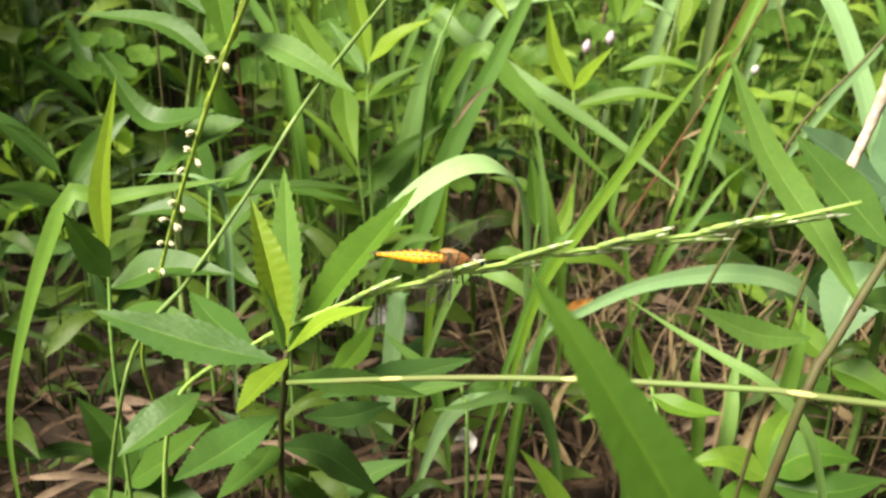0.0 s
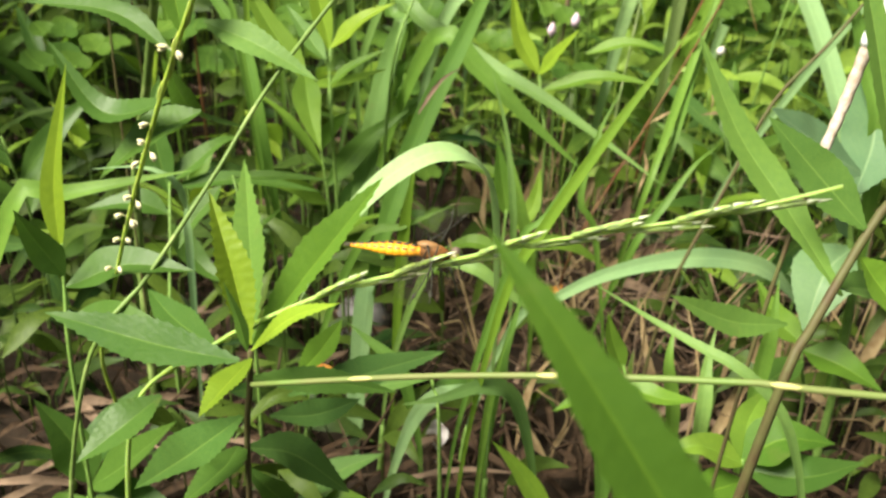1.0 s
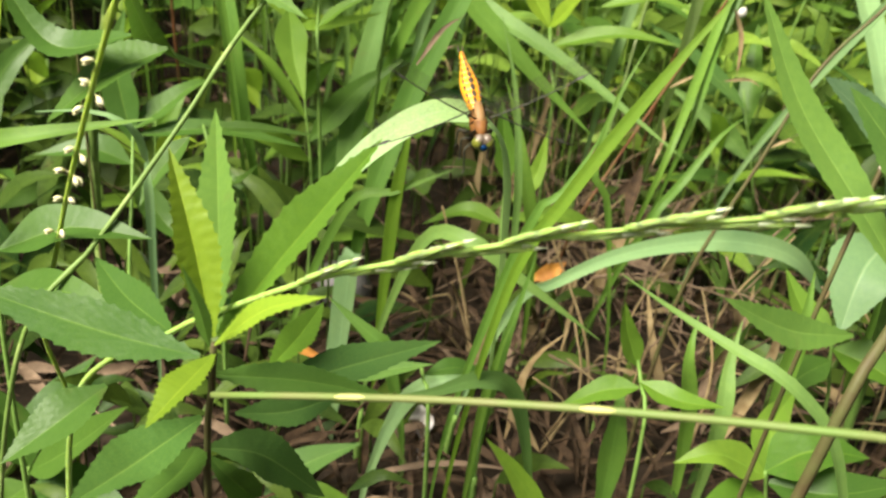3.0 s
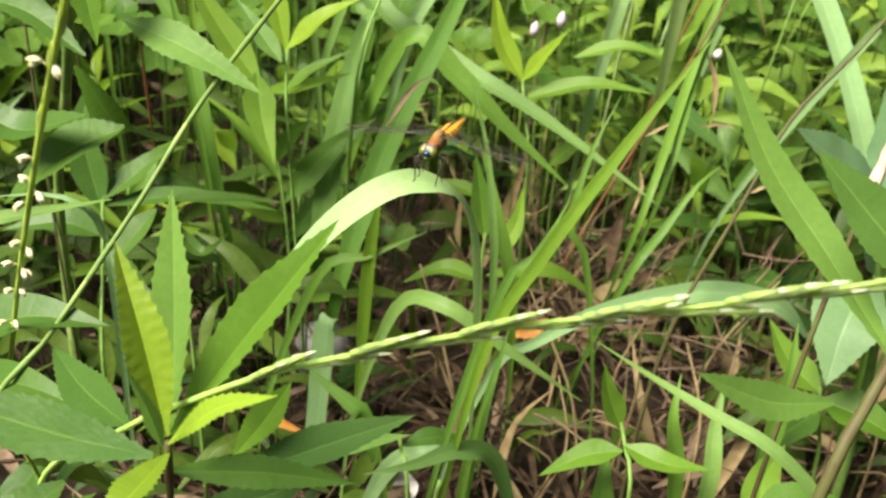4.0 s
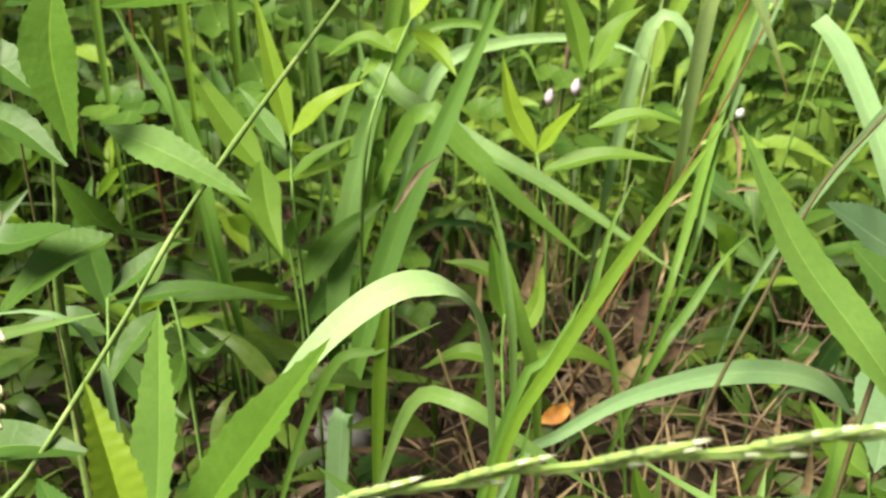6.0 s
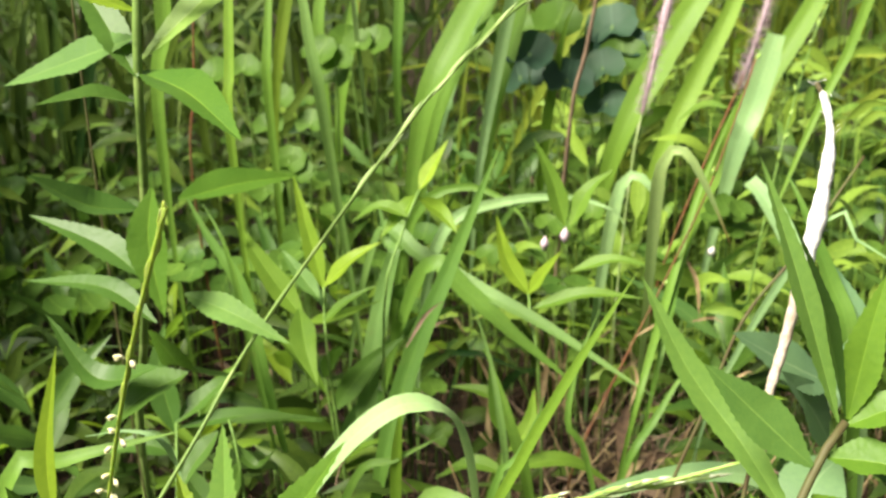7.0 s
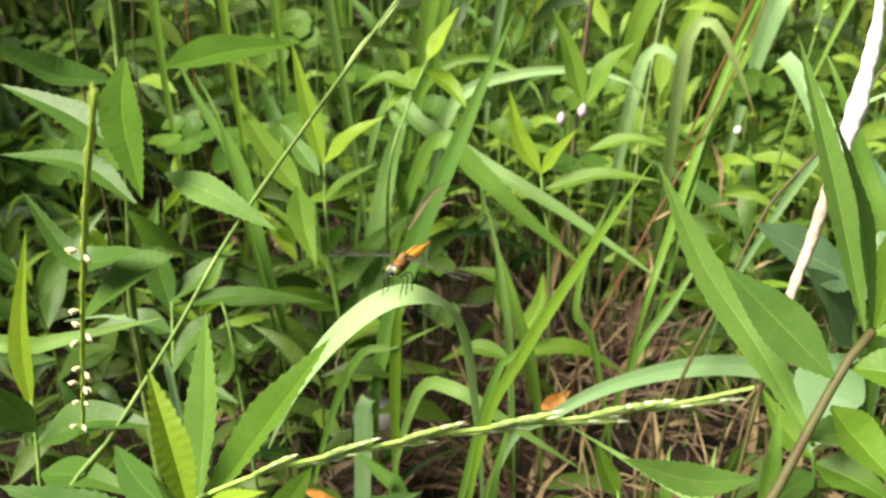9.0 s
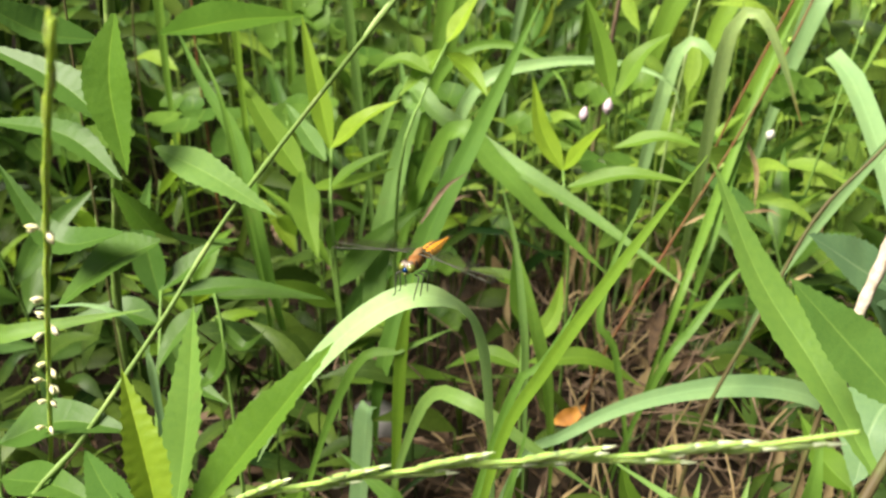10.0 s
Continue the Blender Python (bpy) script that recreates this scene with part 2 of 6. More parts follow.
class Soup:
    """Faces with uv, gathered into one mesh."""

    def __init__(self):
        self.v, self.f, self.uv = [], [], []

    def strip(self, line, half, twist=(0, 0), fold=0.25, serrate=0.0, facing=VIEW, cols=4, wavy=0.0, seed=0, crease=False):
        """A leaf or blade along the line; half(s) is its half width at s from 0 to 1."""
        n, tang, base = len(line) - 1, tangents(line), len(self.v)
        ph = seed * 1.7
        columns = list(range(cols + 1))
        if crease:
            columns.insert(cols // 2, cols // 2)
        width = len(columns)
        for i, (p, t) in enumerate(zip(line, tang)):
            s = i / n
            w = t.cross(facing)
            w = w.normalized() if w.length > 1e-4 else Vector((1, 0, 0))
            w = Matrix.Rotation(radians(float(np.interp(s, np.linspace(0, 1, len(twist)), twist))), 3, t) @ w
            nor = w.cross(t).normalized()
            h = half(s)
            for k in columns:
                a = 2 * k / cols - 1
                e = h
                if serrate and abs(a) == 1:
                    e = h + serrate * ((0.0, 0.12, 0.35, 1.0)[(i + k // 4 * 2) % 4]) * min(1, h / 0.002)
                off = fold * h * (abs(a) - 0.4) + wavy * h * math.sin(s * 17 + ph + a * 1.3) * abs(a)
                self.v.append(p + w * (a * e) + nor * off)
                self.uv.append((k / cols, s))
        for i in range(n):
            for k in range(width - 1):
                if columns[k] == columns[k + 1]:
                    continue
                q = base + i * width + k
                self.f.append((q, q + 1, q + width + 1, q + width))
        return self

    def tube(self, line, radius, sides=7):
        """A round stem along the line; radius(s) from 0 to 1."""
        n, tang, base = len(line) - 1, tangents(line), len(self.v)
        ref = Vector((0.3, -0.8, 0.5))
        if abs(tang[n // 2].dot(ref)) > 0.75:
            ref = Vector((0.9, 0.3, 0.2))
        for i, (p, t) in enumerate(zip(line, tang)):
            a = t.cross(ref).normalized()
            b = t.cross(a)
            r = radius(i / n)
            for k in range(sides):
                an = 2 * math.pi * k / sides
                self.v.append(p + a * (r * math.cos(an)) + b * (r * math.sin(an)))
                self.uv.append((k / sides, i / n))
        for i in range(n):
            for k in range(sides):
                q, k2 = base + i * sides, (k + 1) % sides
                self.f.append((q + k, q + k2, q + sides + k2, q + sides + k))
        self.f.append(tuple(base + k for k in range(sides))[::-1])
        self.f.append(tuple(base + n * sides + k for k in range(sides)))
        return self

    def blob(self, m, rings=6, sides=8, shape=lambda s: math.sin(math.pi * s)):
        """A rounded body along the local x axis, one long, scaled and placed by m."""
        base = len(self.v)
        for i in range(rings + 1):
            s = i / rings
            r = max(shape(s), 0.02)
            for k in range(sides):
                an = 2 * math.pi * k / sides
                self.v.append(m @ Vector((s - 0.5, 0.5 * r * math.cos(an), 0.5 * r * math.sin(an))))
                self.uv.append((k / sides, s))
        for i in range(rings):
            for k in range(sides):
                q, k2 = base + i * sides, (k + 1) % sides
                self.f.append((q + k, q + k2, q + sides + k2, q + sides + k))
        self.f.append(tuple(base + k for k in range(sides))[::-1])
        self.f.append(tuple(base + rings * sides + k for k in range(sides)))
        return self

    def mesh(self, name, material, origin=None):
        me = bpy.data.meshes.new(name)
        o = Vector(origin) if origin is not None else Vector()
        me.from_pydata([tuple(q - o) for q in self.v], [], self.f)
        layer = me.uv_layers.new(name="UVMap")
        idx = np.empty(len(me.loops), dtype=np.int32)
        me.loops.foreach_get("vertex_index", idx)
        layer.data.foreach_set("uv", np.array(self.uv, dtype=np.float32)[idx].ravel())
        me.polygons.foreach_set("use_smooth", np.ones(len(me.polygons), dtype=bool))
        me.materials.append(material)
        me.update()
        return me


def part(name, soup, material, parent, label=""):
    top = parent
    while top.parent:
        top = top.parent
    ob = new(name, soup.mesh(name, material, top.location))
    ob.parent = parent
    if label:
        ob["label"] = label
    return ob


def thing(name, soup, material, origin, label, category, group=""):
    ob = new(name, soup.mesh(name, material, origin))
    ob.location = origin
    return tagged(ob, label, category, group)


def holder(name, origin, label, category, group=""):
    ob = new(name)
    ob.empty_display_size = 0.01
    ob.location = origin
    bpy.context.view_layer.update()
    return tagged(ob, label, category, group)


def lance(width, peak=0.35, base=0.10):
    """Half-width profile of a lance-shaped leaf: narrow foot, long drawn-out point."""
    def half(s):
        if s < peak:
            k = base + (1 - base) * math.sin(0.5 * math.pi * s / peak) ** 1.15
        else:
            k = 1 - ((s - peak) / (1 - peak)) ** 1.3
        return max(0.5 * width * k, 0.00012)
    return half


def strap(width, full=0.4, foot=0.16, taper=0.6):
    """Half-width profile of a grass blade: thin at the foot, full from 'full' on, drawn out to a point after 'taper'."""
    def half(s):
        k = foot + (1 - foot) * min(1, s / full) ** 2.2
        if s > taper:
            k *= (1 - ((s - taper) / (1 - taper)) ** 1.6)
        return max(0.5 * width * k, 0.00015)
    return half


def blunt(width, full=0.4, taper=0.97):
    def half(s):
        return 0.5 * width * (0.14 + 0.86 * min(1, s / full) ** 2.6) * (1 if s < max(taper, 0.97) else 0.8)
    return half


def rooted(points, lean=0.25):
    """Carries a line down into the ground from its first point."""
    a, b = Vector(points[0]), Vector(points[1])
    if a.z < GROUND + 0.02:
        return list(points)
    d = (a - b).normalized()
    h = a.z - GROUND
    foot = Vector((a.x + d.x * h * lean, a.y + abs(d.y) * h * lean, GROUND - 0.012))
    if a.y > 0.5:
        foot.y += 0.22 * h
    knee = a.lerp(foot, 0.5) + Vector((d.x, d.y, 0)) * h * 0.08
    return [tuple(foot), tuple(knee)] + list(points)


def blade(points, width, material, label, twist=(0, 0), profile=strap, fold=0.3, seed=0, foot=(), full=0.0, taper=0.6, name="grass_plant", cat="grass", group=""):
    pts = list(foot) + list(points) if foot else rooted(points)
    steps = [(Vector(b) - Vector(a)).length for a, b in zip(pts, pts[1:])]
    low = sum(steps[: len(pts) - len(points)]) / sum(steps)
    full = full or min(0.8, low + 0.12)
    line = spline(pts, 72 if len(points) > 5 else 36)
    ob = holder(name, (line[0].x, line[0].y, GROUND), label, cat, group)
    part("blade", Soup().strip(line, profile(width, full, taper=taper), twist, fold, wavy=0.05, seed=seed), material, ob)
    sheath = line[: len(line) // 5]
    part("sheath", Soup().tube(sheath, lambda s: (0.16 * width + 0.0006) * (1.1 - 0.5 * s), 6), STEM, ob)
    return ob


def leaf(parent, points, width, material, twist=(0, 0), fold=0.36, teeth=0.00048, peak=0.38, seed=0, label="", name="leaf", facing=VIEW):
    line = spline(points, 64)
    soup = Soup().strip(line, lance(width, peak), twist, fold, teeth, facing, wavy=0.035, seed=seed, crease=True)
    return part(name, soup, material, parent, label)


def stem(parent, points, r0, r1, material, name="stem", label=""):
    line = spline(points, 24)
    return part(name, Soup().tube(line, lambda s: r0 + (r1 - r0) * s), material, parent, label)

# ---------- the serrated weed that stands nearest ----------
weed_line = rooted([(0.033, 0.325, 0.1777), (0.0375, 0.313, 0.2055), (0.0409, 0.303, 0.228)], 0.1)
weed = holder("tall_weed", (*weed_line[0][:2], GROUND), "young weed with narrow saw-toothed leaves, bright green", "weed", "")
stem(weed, weed_line, 0.0013, 0.0009, STEM_BROWN)
leaf(weed, [(0.0415, 0.304, 0.2298), (0.0328, 0.343, 0.2392), (0.0241, 0.381, 0.2535)], 0.0106, LEAF_MID, (-6, -2), seed=1, peak=0.5, fold=0.6, teeth=0.0007)
leaf(weed, [(0.0413, 0.301, 0.2315), (0.0355, 0.309, 0.2521), (0.0276, 0.32, 0.2696)], 0.0097, LEAF_YOUNG, (22, 26), seed=2, peak=0.48, fold=0.6, teeth=0.0007)
leaf(weed, [(0.0419, 0.303, 0.2305), (0.0559, 0.325, 0.2461), (0.0746, 0.3455, 0.2653)], 0.0117, LEAF, (-12, -16), seed=3, peak=0.55, fold=0.75, teeth=0.0007)
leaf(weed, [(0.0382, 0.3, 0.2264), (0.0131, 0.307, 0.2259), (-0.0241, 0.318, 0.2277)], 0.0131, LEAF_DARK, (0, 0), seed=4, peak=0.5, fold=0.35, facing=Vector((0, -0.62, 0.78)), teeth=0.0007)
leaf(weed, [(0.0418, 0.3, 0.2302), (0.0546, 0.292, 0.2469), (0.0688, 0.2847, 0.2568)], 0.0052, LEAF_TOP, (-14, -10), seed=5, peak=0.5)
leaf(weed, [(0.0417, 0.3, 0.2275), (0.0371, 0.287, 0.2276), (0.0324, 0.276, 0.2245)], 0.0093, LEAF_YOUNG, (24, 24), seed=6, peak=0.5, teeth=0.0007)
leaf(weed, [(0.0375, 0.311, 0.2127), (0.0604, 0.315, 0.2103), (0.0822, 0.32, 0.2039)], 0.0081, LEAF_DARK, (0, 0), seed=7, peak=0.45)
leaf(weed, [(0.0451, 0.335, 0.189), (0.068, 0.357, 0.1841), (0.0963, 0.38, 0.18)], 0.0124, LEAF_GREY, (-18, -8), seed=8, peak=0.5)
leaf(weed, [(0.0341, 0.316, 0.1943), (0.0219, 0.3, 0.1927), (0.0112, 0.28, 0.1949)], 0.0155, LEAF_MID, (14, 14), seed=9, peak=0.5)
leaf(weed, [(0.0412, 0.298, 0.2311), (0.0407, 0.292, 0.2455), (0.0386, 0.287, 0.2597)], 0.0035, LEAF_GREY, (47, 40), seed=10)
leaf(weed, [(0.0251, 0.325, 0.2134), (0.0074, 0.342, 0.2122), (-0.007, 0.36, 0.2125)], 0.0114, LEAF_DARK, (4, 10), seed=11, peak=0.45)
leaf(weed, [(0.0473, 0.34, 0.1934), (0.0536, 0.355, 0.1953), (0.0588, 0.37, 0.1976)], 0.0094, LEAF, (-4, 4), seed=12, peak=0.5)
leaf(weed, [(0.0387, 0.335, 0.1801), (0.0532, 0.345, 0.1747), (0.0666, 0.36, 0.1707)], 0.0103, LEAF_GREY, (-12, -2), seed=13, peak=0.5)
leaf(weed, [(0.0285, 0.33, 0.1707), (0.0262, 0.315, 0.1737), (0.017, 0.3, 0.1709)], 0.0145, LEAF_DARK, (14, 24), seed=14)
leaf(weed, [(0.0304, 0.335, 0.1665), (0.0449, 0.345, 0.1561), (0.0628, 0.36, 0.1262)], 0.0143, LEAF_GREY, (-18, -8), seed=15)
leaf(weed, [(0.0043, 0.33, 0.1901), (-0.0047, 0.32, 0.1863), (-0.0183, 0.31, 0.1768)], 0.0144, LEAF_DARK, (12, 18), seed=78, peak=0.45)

# ---------- tall leafy weed behind it, with a brown stem and yellow-green top ----------
tall_line = rooted([(-0.0557, 0.5, 0.1916), (-0.0367, 0.47, 0.2443), (-0.0127, 0.43, 0.3229), (-0.0043, 0.418, 0.3786), (-0.0011, 0.424, 0.4198)], 0.1)
tall = holder("tall_weed", (*tall_line[0][:2], GROUND), "tall leafy weed with an olive-brown stem and yellow-green top", "weed", "")
stem(tall, tall_line, 0.0024, 0.0016, STALK)
leaf(tall, [(0.0008, 0.424, 0.4158), (-0.0029, 0.415, 0.4365), (0.0001, 0.405, 0.461)], 0.0159, LEAF_TOP, (0, 0), seed=16, fold=0.22, peak=0.42, facing=Vector((0.05, -1.0, 0.2)))
leaf(tall, [(0.0003, 0.426, 0.4156), (0.0028, 0.426, 0.4375), (0.0044, 0.424, 0.463)], 0.009, LEAF_PALE, (0, 0), seed=17, fold=0.22, peak=0.42, facing=Vector((-0.5, -0.75, 0.45)))
leaf(tall, [(0.0047, 0.422, 0.4208), (0.0164, 0.416, 0.4373), (0.0285, 0.41, 0.4545)], 0.006, LEAF_TOP, (0, 0), seed=18, fold=0.22, peak=0.42, facing=Vector((-0.5, -0.75, 0.45)))
leaf(tall, [(0.0023, 0.424, 0.415), (0.0219, 0.424, 0.4326), (0.0455, 0.424, 0.4537)], 0.0138, LEAF_PALE, (0, 0), seed=19, fold=0.22, peak=0.42, facing=Vector((-0.35, -0.75, 0.6)))
leaf(tall, [(-0.0037, 0.422, 0.3798), (0.0281, 0.43, 0.4069), (0.0734, 0.44, 0.4376)], 0.0167, LEAF_PALE, (0, 0), seed=20, fold=0.22, peak=0.42, facing=Vector((-0.35, -0.75, 0.6)))
leaf(tall, [(0.001, 0.424, 0.4057), (0.0274, 0.408, 0.412), (0.0499, 0.395, 0.4164)], 0.0075, LEAF_YOUNG, (0, 0), seed=21, fold=0.22, peak=0.42, facing=Vector((-0.1, -0.75, 0.7)))
leaf(tall, [(-0.0015, 0.424, 0.414), (-0.0229, 0.43, 0.4306), (-0.0542, 0.44, 0.4455)], 0.0184, LEAF_GREY, (0, 0), seed=22, fold=0.22, peak=0.42, facing=Vector((-0.3, -0.75, 0.6)))
leaf(tall, [(-0.003, 0.422, 0.3959), (-0.0221, 0.412, 0.4058), (-0.0395, 0.4, 0.4127)], 0.007, LEAF_TOP, (0, 0), seed=23, fold=0.22, peak=0.42, facing=Vector((-0.1, -0.75, 0.7)))
leaf(tall, [(-0.0051, 0.422, 0.375), (0.0189, 0.398, 0.3719), (0.0447, 0.367, 0.3599)], 0.0195, LEAF, (-30, -20), seed=24)
leaf(tall, [(-0.0047, 0.42, 0.3876), (-0.0287, 0.43, 0.3803), (-0.0659, 0.44, 0.368)], 0.0149, LEAF_GREY, (0, 0), seed=25, fold=0.22, peak=0.42, facing=Vector((-0.1, -0.75, 0.7)))
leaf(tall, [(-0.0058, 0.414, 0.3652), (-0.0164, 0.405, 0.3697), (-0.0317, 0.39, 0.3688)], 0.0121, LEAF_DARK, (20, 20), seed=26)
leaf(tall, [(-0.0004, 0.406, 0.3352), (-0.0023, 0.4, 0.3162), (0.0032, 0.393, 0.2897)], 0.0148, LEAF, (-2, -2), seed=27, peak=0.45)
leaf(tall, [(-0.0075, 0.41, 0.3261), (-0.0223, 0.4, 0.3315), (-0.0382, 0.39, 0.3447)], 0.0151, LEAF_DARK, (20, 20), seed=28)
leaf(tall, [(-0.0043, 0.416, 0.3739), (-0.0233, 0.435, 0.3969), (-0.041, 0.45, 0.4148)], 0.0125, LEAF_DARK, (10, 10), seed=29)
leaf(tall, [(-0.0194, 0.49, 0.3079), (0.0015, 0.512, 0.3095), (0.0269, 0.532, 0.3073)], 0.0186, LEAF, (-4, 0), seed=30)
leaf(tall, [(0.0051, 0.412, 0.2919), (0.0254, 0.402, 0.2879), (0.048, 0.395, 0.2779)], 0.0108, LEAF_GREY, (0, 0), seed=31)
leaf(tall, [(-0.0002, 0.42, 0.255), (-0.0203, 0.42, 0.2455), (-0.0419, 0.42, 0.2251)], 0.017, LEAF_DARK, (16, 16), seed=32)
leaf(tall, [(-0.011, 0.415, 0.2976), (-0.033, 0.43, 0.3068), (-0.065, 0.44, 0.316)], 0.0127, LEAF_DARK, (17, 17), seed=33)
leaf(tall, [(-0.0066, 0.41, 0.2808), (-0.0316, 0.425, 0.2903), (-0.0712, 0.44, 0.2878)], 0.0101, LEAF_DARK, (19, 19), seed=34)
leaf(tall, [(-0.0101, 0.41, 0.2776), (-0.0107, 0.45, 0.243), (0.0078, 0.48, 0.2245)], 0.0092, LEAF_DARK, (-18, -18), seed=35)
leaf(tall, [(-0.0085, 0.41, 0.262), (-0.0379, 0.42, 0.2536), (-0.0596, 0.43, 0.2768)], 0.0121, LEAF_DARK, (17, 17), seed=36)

# ---------- leafy weed on the other side, brown stem ----------
side_line = rooted([(0.1989, 0.318, 0.217), (0.208, 0.328, 0.2317), (0.2169, 0.337, 0.2463), (0.2264, 0.345, 0.2618), (0.2338, 0.35, 0.2695)], 0.1)
side = holder("tall_weed", (*side_line[0][:2], GROUND), "leafy weed with a leaning brown stem and broad toothed leaves", "weed", "")
stem(side, side_line, 0.0022, 0.0014, STEM_BROWN)
leaf(side, [(0.2185, 0.338, 0.2366), (0.2067, 0.368, 0.2519), (0.1907, 0.387, 0.2716), (0.176, 0.4028, 0.3)], 0.0135, LEAF_MID, (15, 10), seed=37, peak=0.5, fold=0.2)
leaf(side, [(0.2221, 0.342, 0.2582), (0.2071, 0.347, 0.2724), (0.1892, 0.352, 0.2891)], 0.0159, LEAF_MID, (0, 0), seed=38, peak=0.45, fold=0.2, teeth=0.0005)
leaf(side, [(0.2009, 0.33, 0.2302), (0.1815, 0.323, 0.2346), (0.1606, 0.3172, 0.2457)], 0.0093, LEAF_MID, (0, 0), seed=77, peak=0.5, fold=0.2)
leaf(side, [(0.2314, 0.35, 0.2694), (0.2218, 0.365, 0.3083), (0.2105, 0.385, 0.3477)], 0.0094, LEAF_MID, (10, 20), seed=39, peak=0.45)
leaf(side, [(0.2335, 0.35, 0.2713), (0.2232, 0.345, 0.3083), (0.2078, 0.335, 0.3416)], 0.0083, LEAF_MID, (35, 30), seed=40, peak=0.45)
leaf(side, [(0.2344, 0.35, 0.2704), (0.2397, 0.355, 0.2953), (0.2454, 0.36, 0.3157)], 0.0125, LEAF, (-14, -14), seed=41)
leaf(side, [(0.2343, 0.349, 0.2691), (0.2457, 0.345, 0.2773), (0.2585, 0.34, 0.2804)], 0.0125, LEAF, (-20, -20), seed=42)
leaf(side, [(0.2274, 0.345, 0.2599), (0.2407, 0.34, 0.2616), (0.2556, 0.33, 0.2611)], 0.0142, LEAF, (-19, -19), seed=43)
leaf(side, [(0.2221, 0.34, 0.2494), (0.2318, 0.335, 0.2394), (0.241, 0.325, 0.2314)], 0.0152, LEAF, (-17, -17), seed=44)
leaf(side, [(0.215, 0.336, 0.241), (0.2319, 0.35, 0.2334), (0.2575, 0.37, 0.2187)], 0.0113, LEAF_GREY, (-10, -10), seed=79)

# ---------- flowering grass spikes ----------
SPIKE = rooted([(-0.012, 0.35, 0.17), (0.0268, 0.318, 0.2195), (0.0415, 0.309, 0.2337), (0.0647, 0.301, 0.2503), (0.0907, 0.293, 0.2642), (0.1139, 0.285, 0.276), (0.136, 0.277, 0.2857), (0.1596, 0.269, 0.2959), (0.1792, 0.262, 0.3065)], 0.2)
FLOWER = rooted([(-0.05, 0.43, 0.1), (-0.0377, 0.388, 0.163), (-0.0205, 0.365, 0.2087), (-0.0061, 0.345, 0.2442), (0.0123, 0.318, 0.2843), (0.0284, 0.2943, 0.3169), (0.0409, 0.275, 0.3395), (0.0512, 0.26, 0.3576), (0.0598, 0.2476, 0.3723)], 0.2)
LONG = rooted([(-0.0246, 0.345, 0.1917), (-0.0067, 0.36, 0.2168), (0.0138, 0.38, 0.2475), (0.0349, 0.4, 0.2808), (0.0901, 0.417, 0.3514), (0.1073, 0.427, 0.3698), (0.1327, 0.45, 0.3914), (0.1664, 0.48, 0.4068)], 0.3)
CULM = [(0.5, 0.17, 0.02), (0.49, 0.175, 0.13), (0.42, 0.19, 0.225), (0.3, 0.215, 0.272), (0.165, 0.238, 0.2712), (0.1539, 0.241, 0.2692), (0.142, 0.244, 0.267), (0.121, 0.249, 0.2628), (0.0953, 0.256, 0.2561), (0.0719, 0.263, 0.2485), (0.0484, 0.27, 0.2404)]

# ---------- single grass blades ----------
blade([(0.1163, 0.415, 0.1621), (0.1147, 0.408, 0.1961), (0.1117, 0.402, 0.2302), (0.1053, 0.396, 0.2492), (0.0934, 0.393, 0.2551), (0.0815, 0.39, 0.2523), (0.0665, 0.385, 0.2408), (0.0528, 0.378, 0.2237), (0.0438, 0.37, 0.2047)], 0.0084, GRASS_PALE, "pale green grass blade bent over in an arch", (*(62,) * 29, 52, 14, 2, 0, -2, -4, -6, -8, -10, -11, -12, -12), strap, seed=45, full=0.74, taper=0.8, fold=0.12)
blade([(0.1178, 0.4, 0.192), (0.1321, 0.4, 0.2269), (0.1525, 0.401, 0.2654), (0.1745, 0.404, 0.3013)], 0.007, GRASS_LIME, "yellow-green grass blade that leans and tapers", (0, 0), strap, seed=46, full=0.86)
blade([(0.121, 0.405, 0.2102), (0.1301, 0.405, 0.2246), (0.1389, 0.41, 0.2399), (0.1413, 0.412, 0.2476)], 0.005, GRASS, "short green grass blade among taller grass", (0, 0), strap, seed=47)
blade([(0.0573, 0.53, 0.1349), (0.0753, 0.55, 0.1969), (0.0984, 0.565, 0.2492), (0.1256, 0.577, 0.312)], 0.0113, GRASS, "broad green grass blade standing upright", (0, 10), strap, seed=48)
blade([(0.0394, 0.6, 0.1094), (0.0453, 0.61, 0.1666), (0.0542, 0.625, 0.212), (0.0608, 0.628, 0.2357), (0.0557, 0.64, 0.2381), (0.0494, 0.65, 0.2655)], 0.0123, GRASS_BLUE, "bluish grass blade with a bent tip", (0, 0), strap, seed=49)
blade([(0.0507, 0.646, 0.243), (0.0751, 0.626, 0.2357), (0.1099, 0.606, 0.2204), (0.1486, 0.586, 0.2051), (0.2078, 0.556, 0.1738)], 0.0111, GRASS_BLUE, "pale grass blade fallen across the others", (0, 0), strap, seed=50)
blade([(0.0803, 0.61, 0.2313), (0.105, 0.6, 0.2202), (0.1326, 0.59, 0.1969), (0.166, 0.58, 0.1708)], 0.0153, GRASS, "dark green grass blade fallen across the others", (0, 0), strap, seed=51)
blade([(0.0752, 0.66, 0.1924), (0.092, 0.65, 0.2443), (0.1258, 0.66, 0.2563), (0.1662, 0.66, 0.2586), (0.1935, 0.65, 0.2521), (0.2011, 0.645, 0.238)], 0.0075, GRASS_PALE, "thin pale grass blade bent in an arch", (10, 30), strap, seed=52)
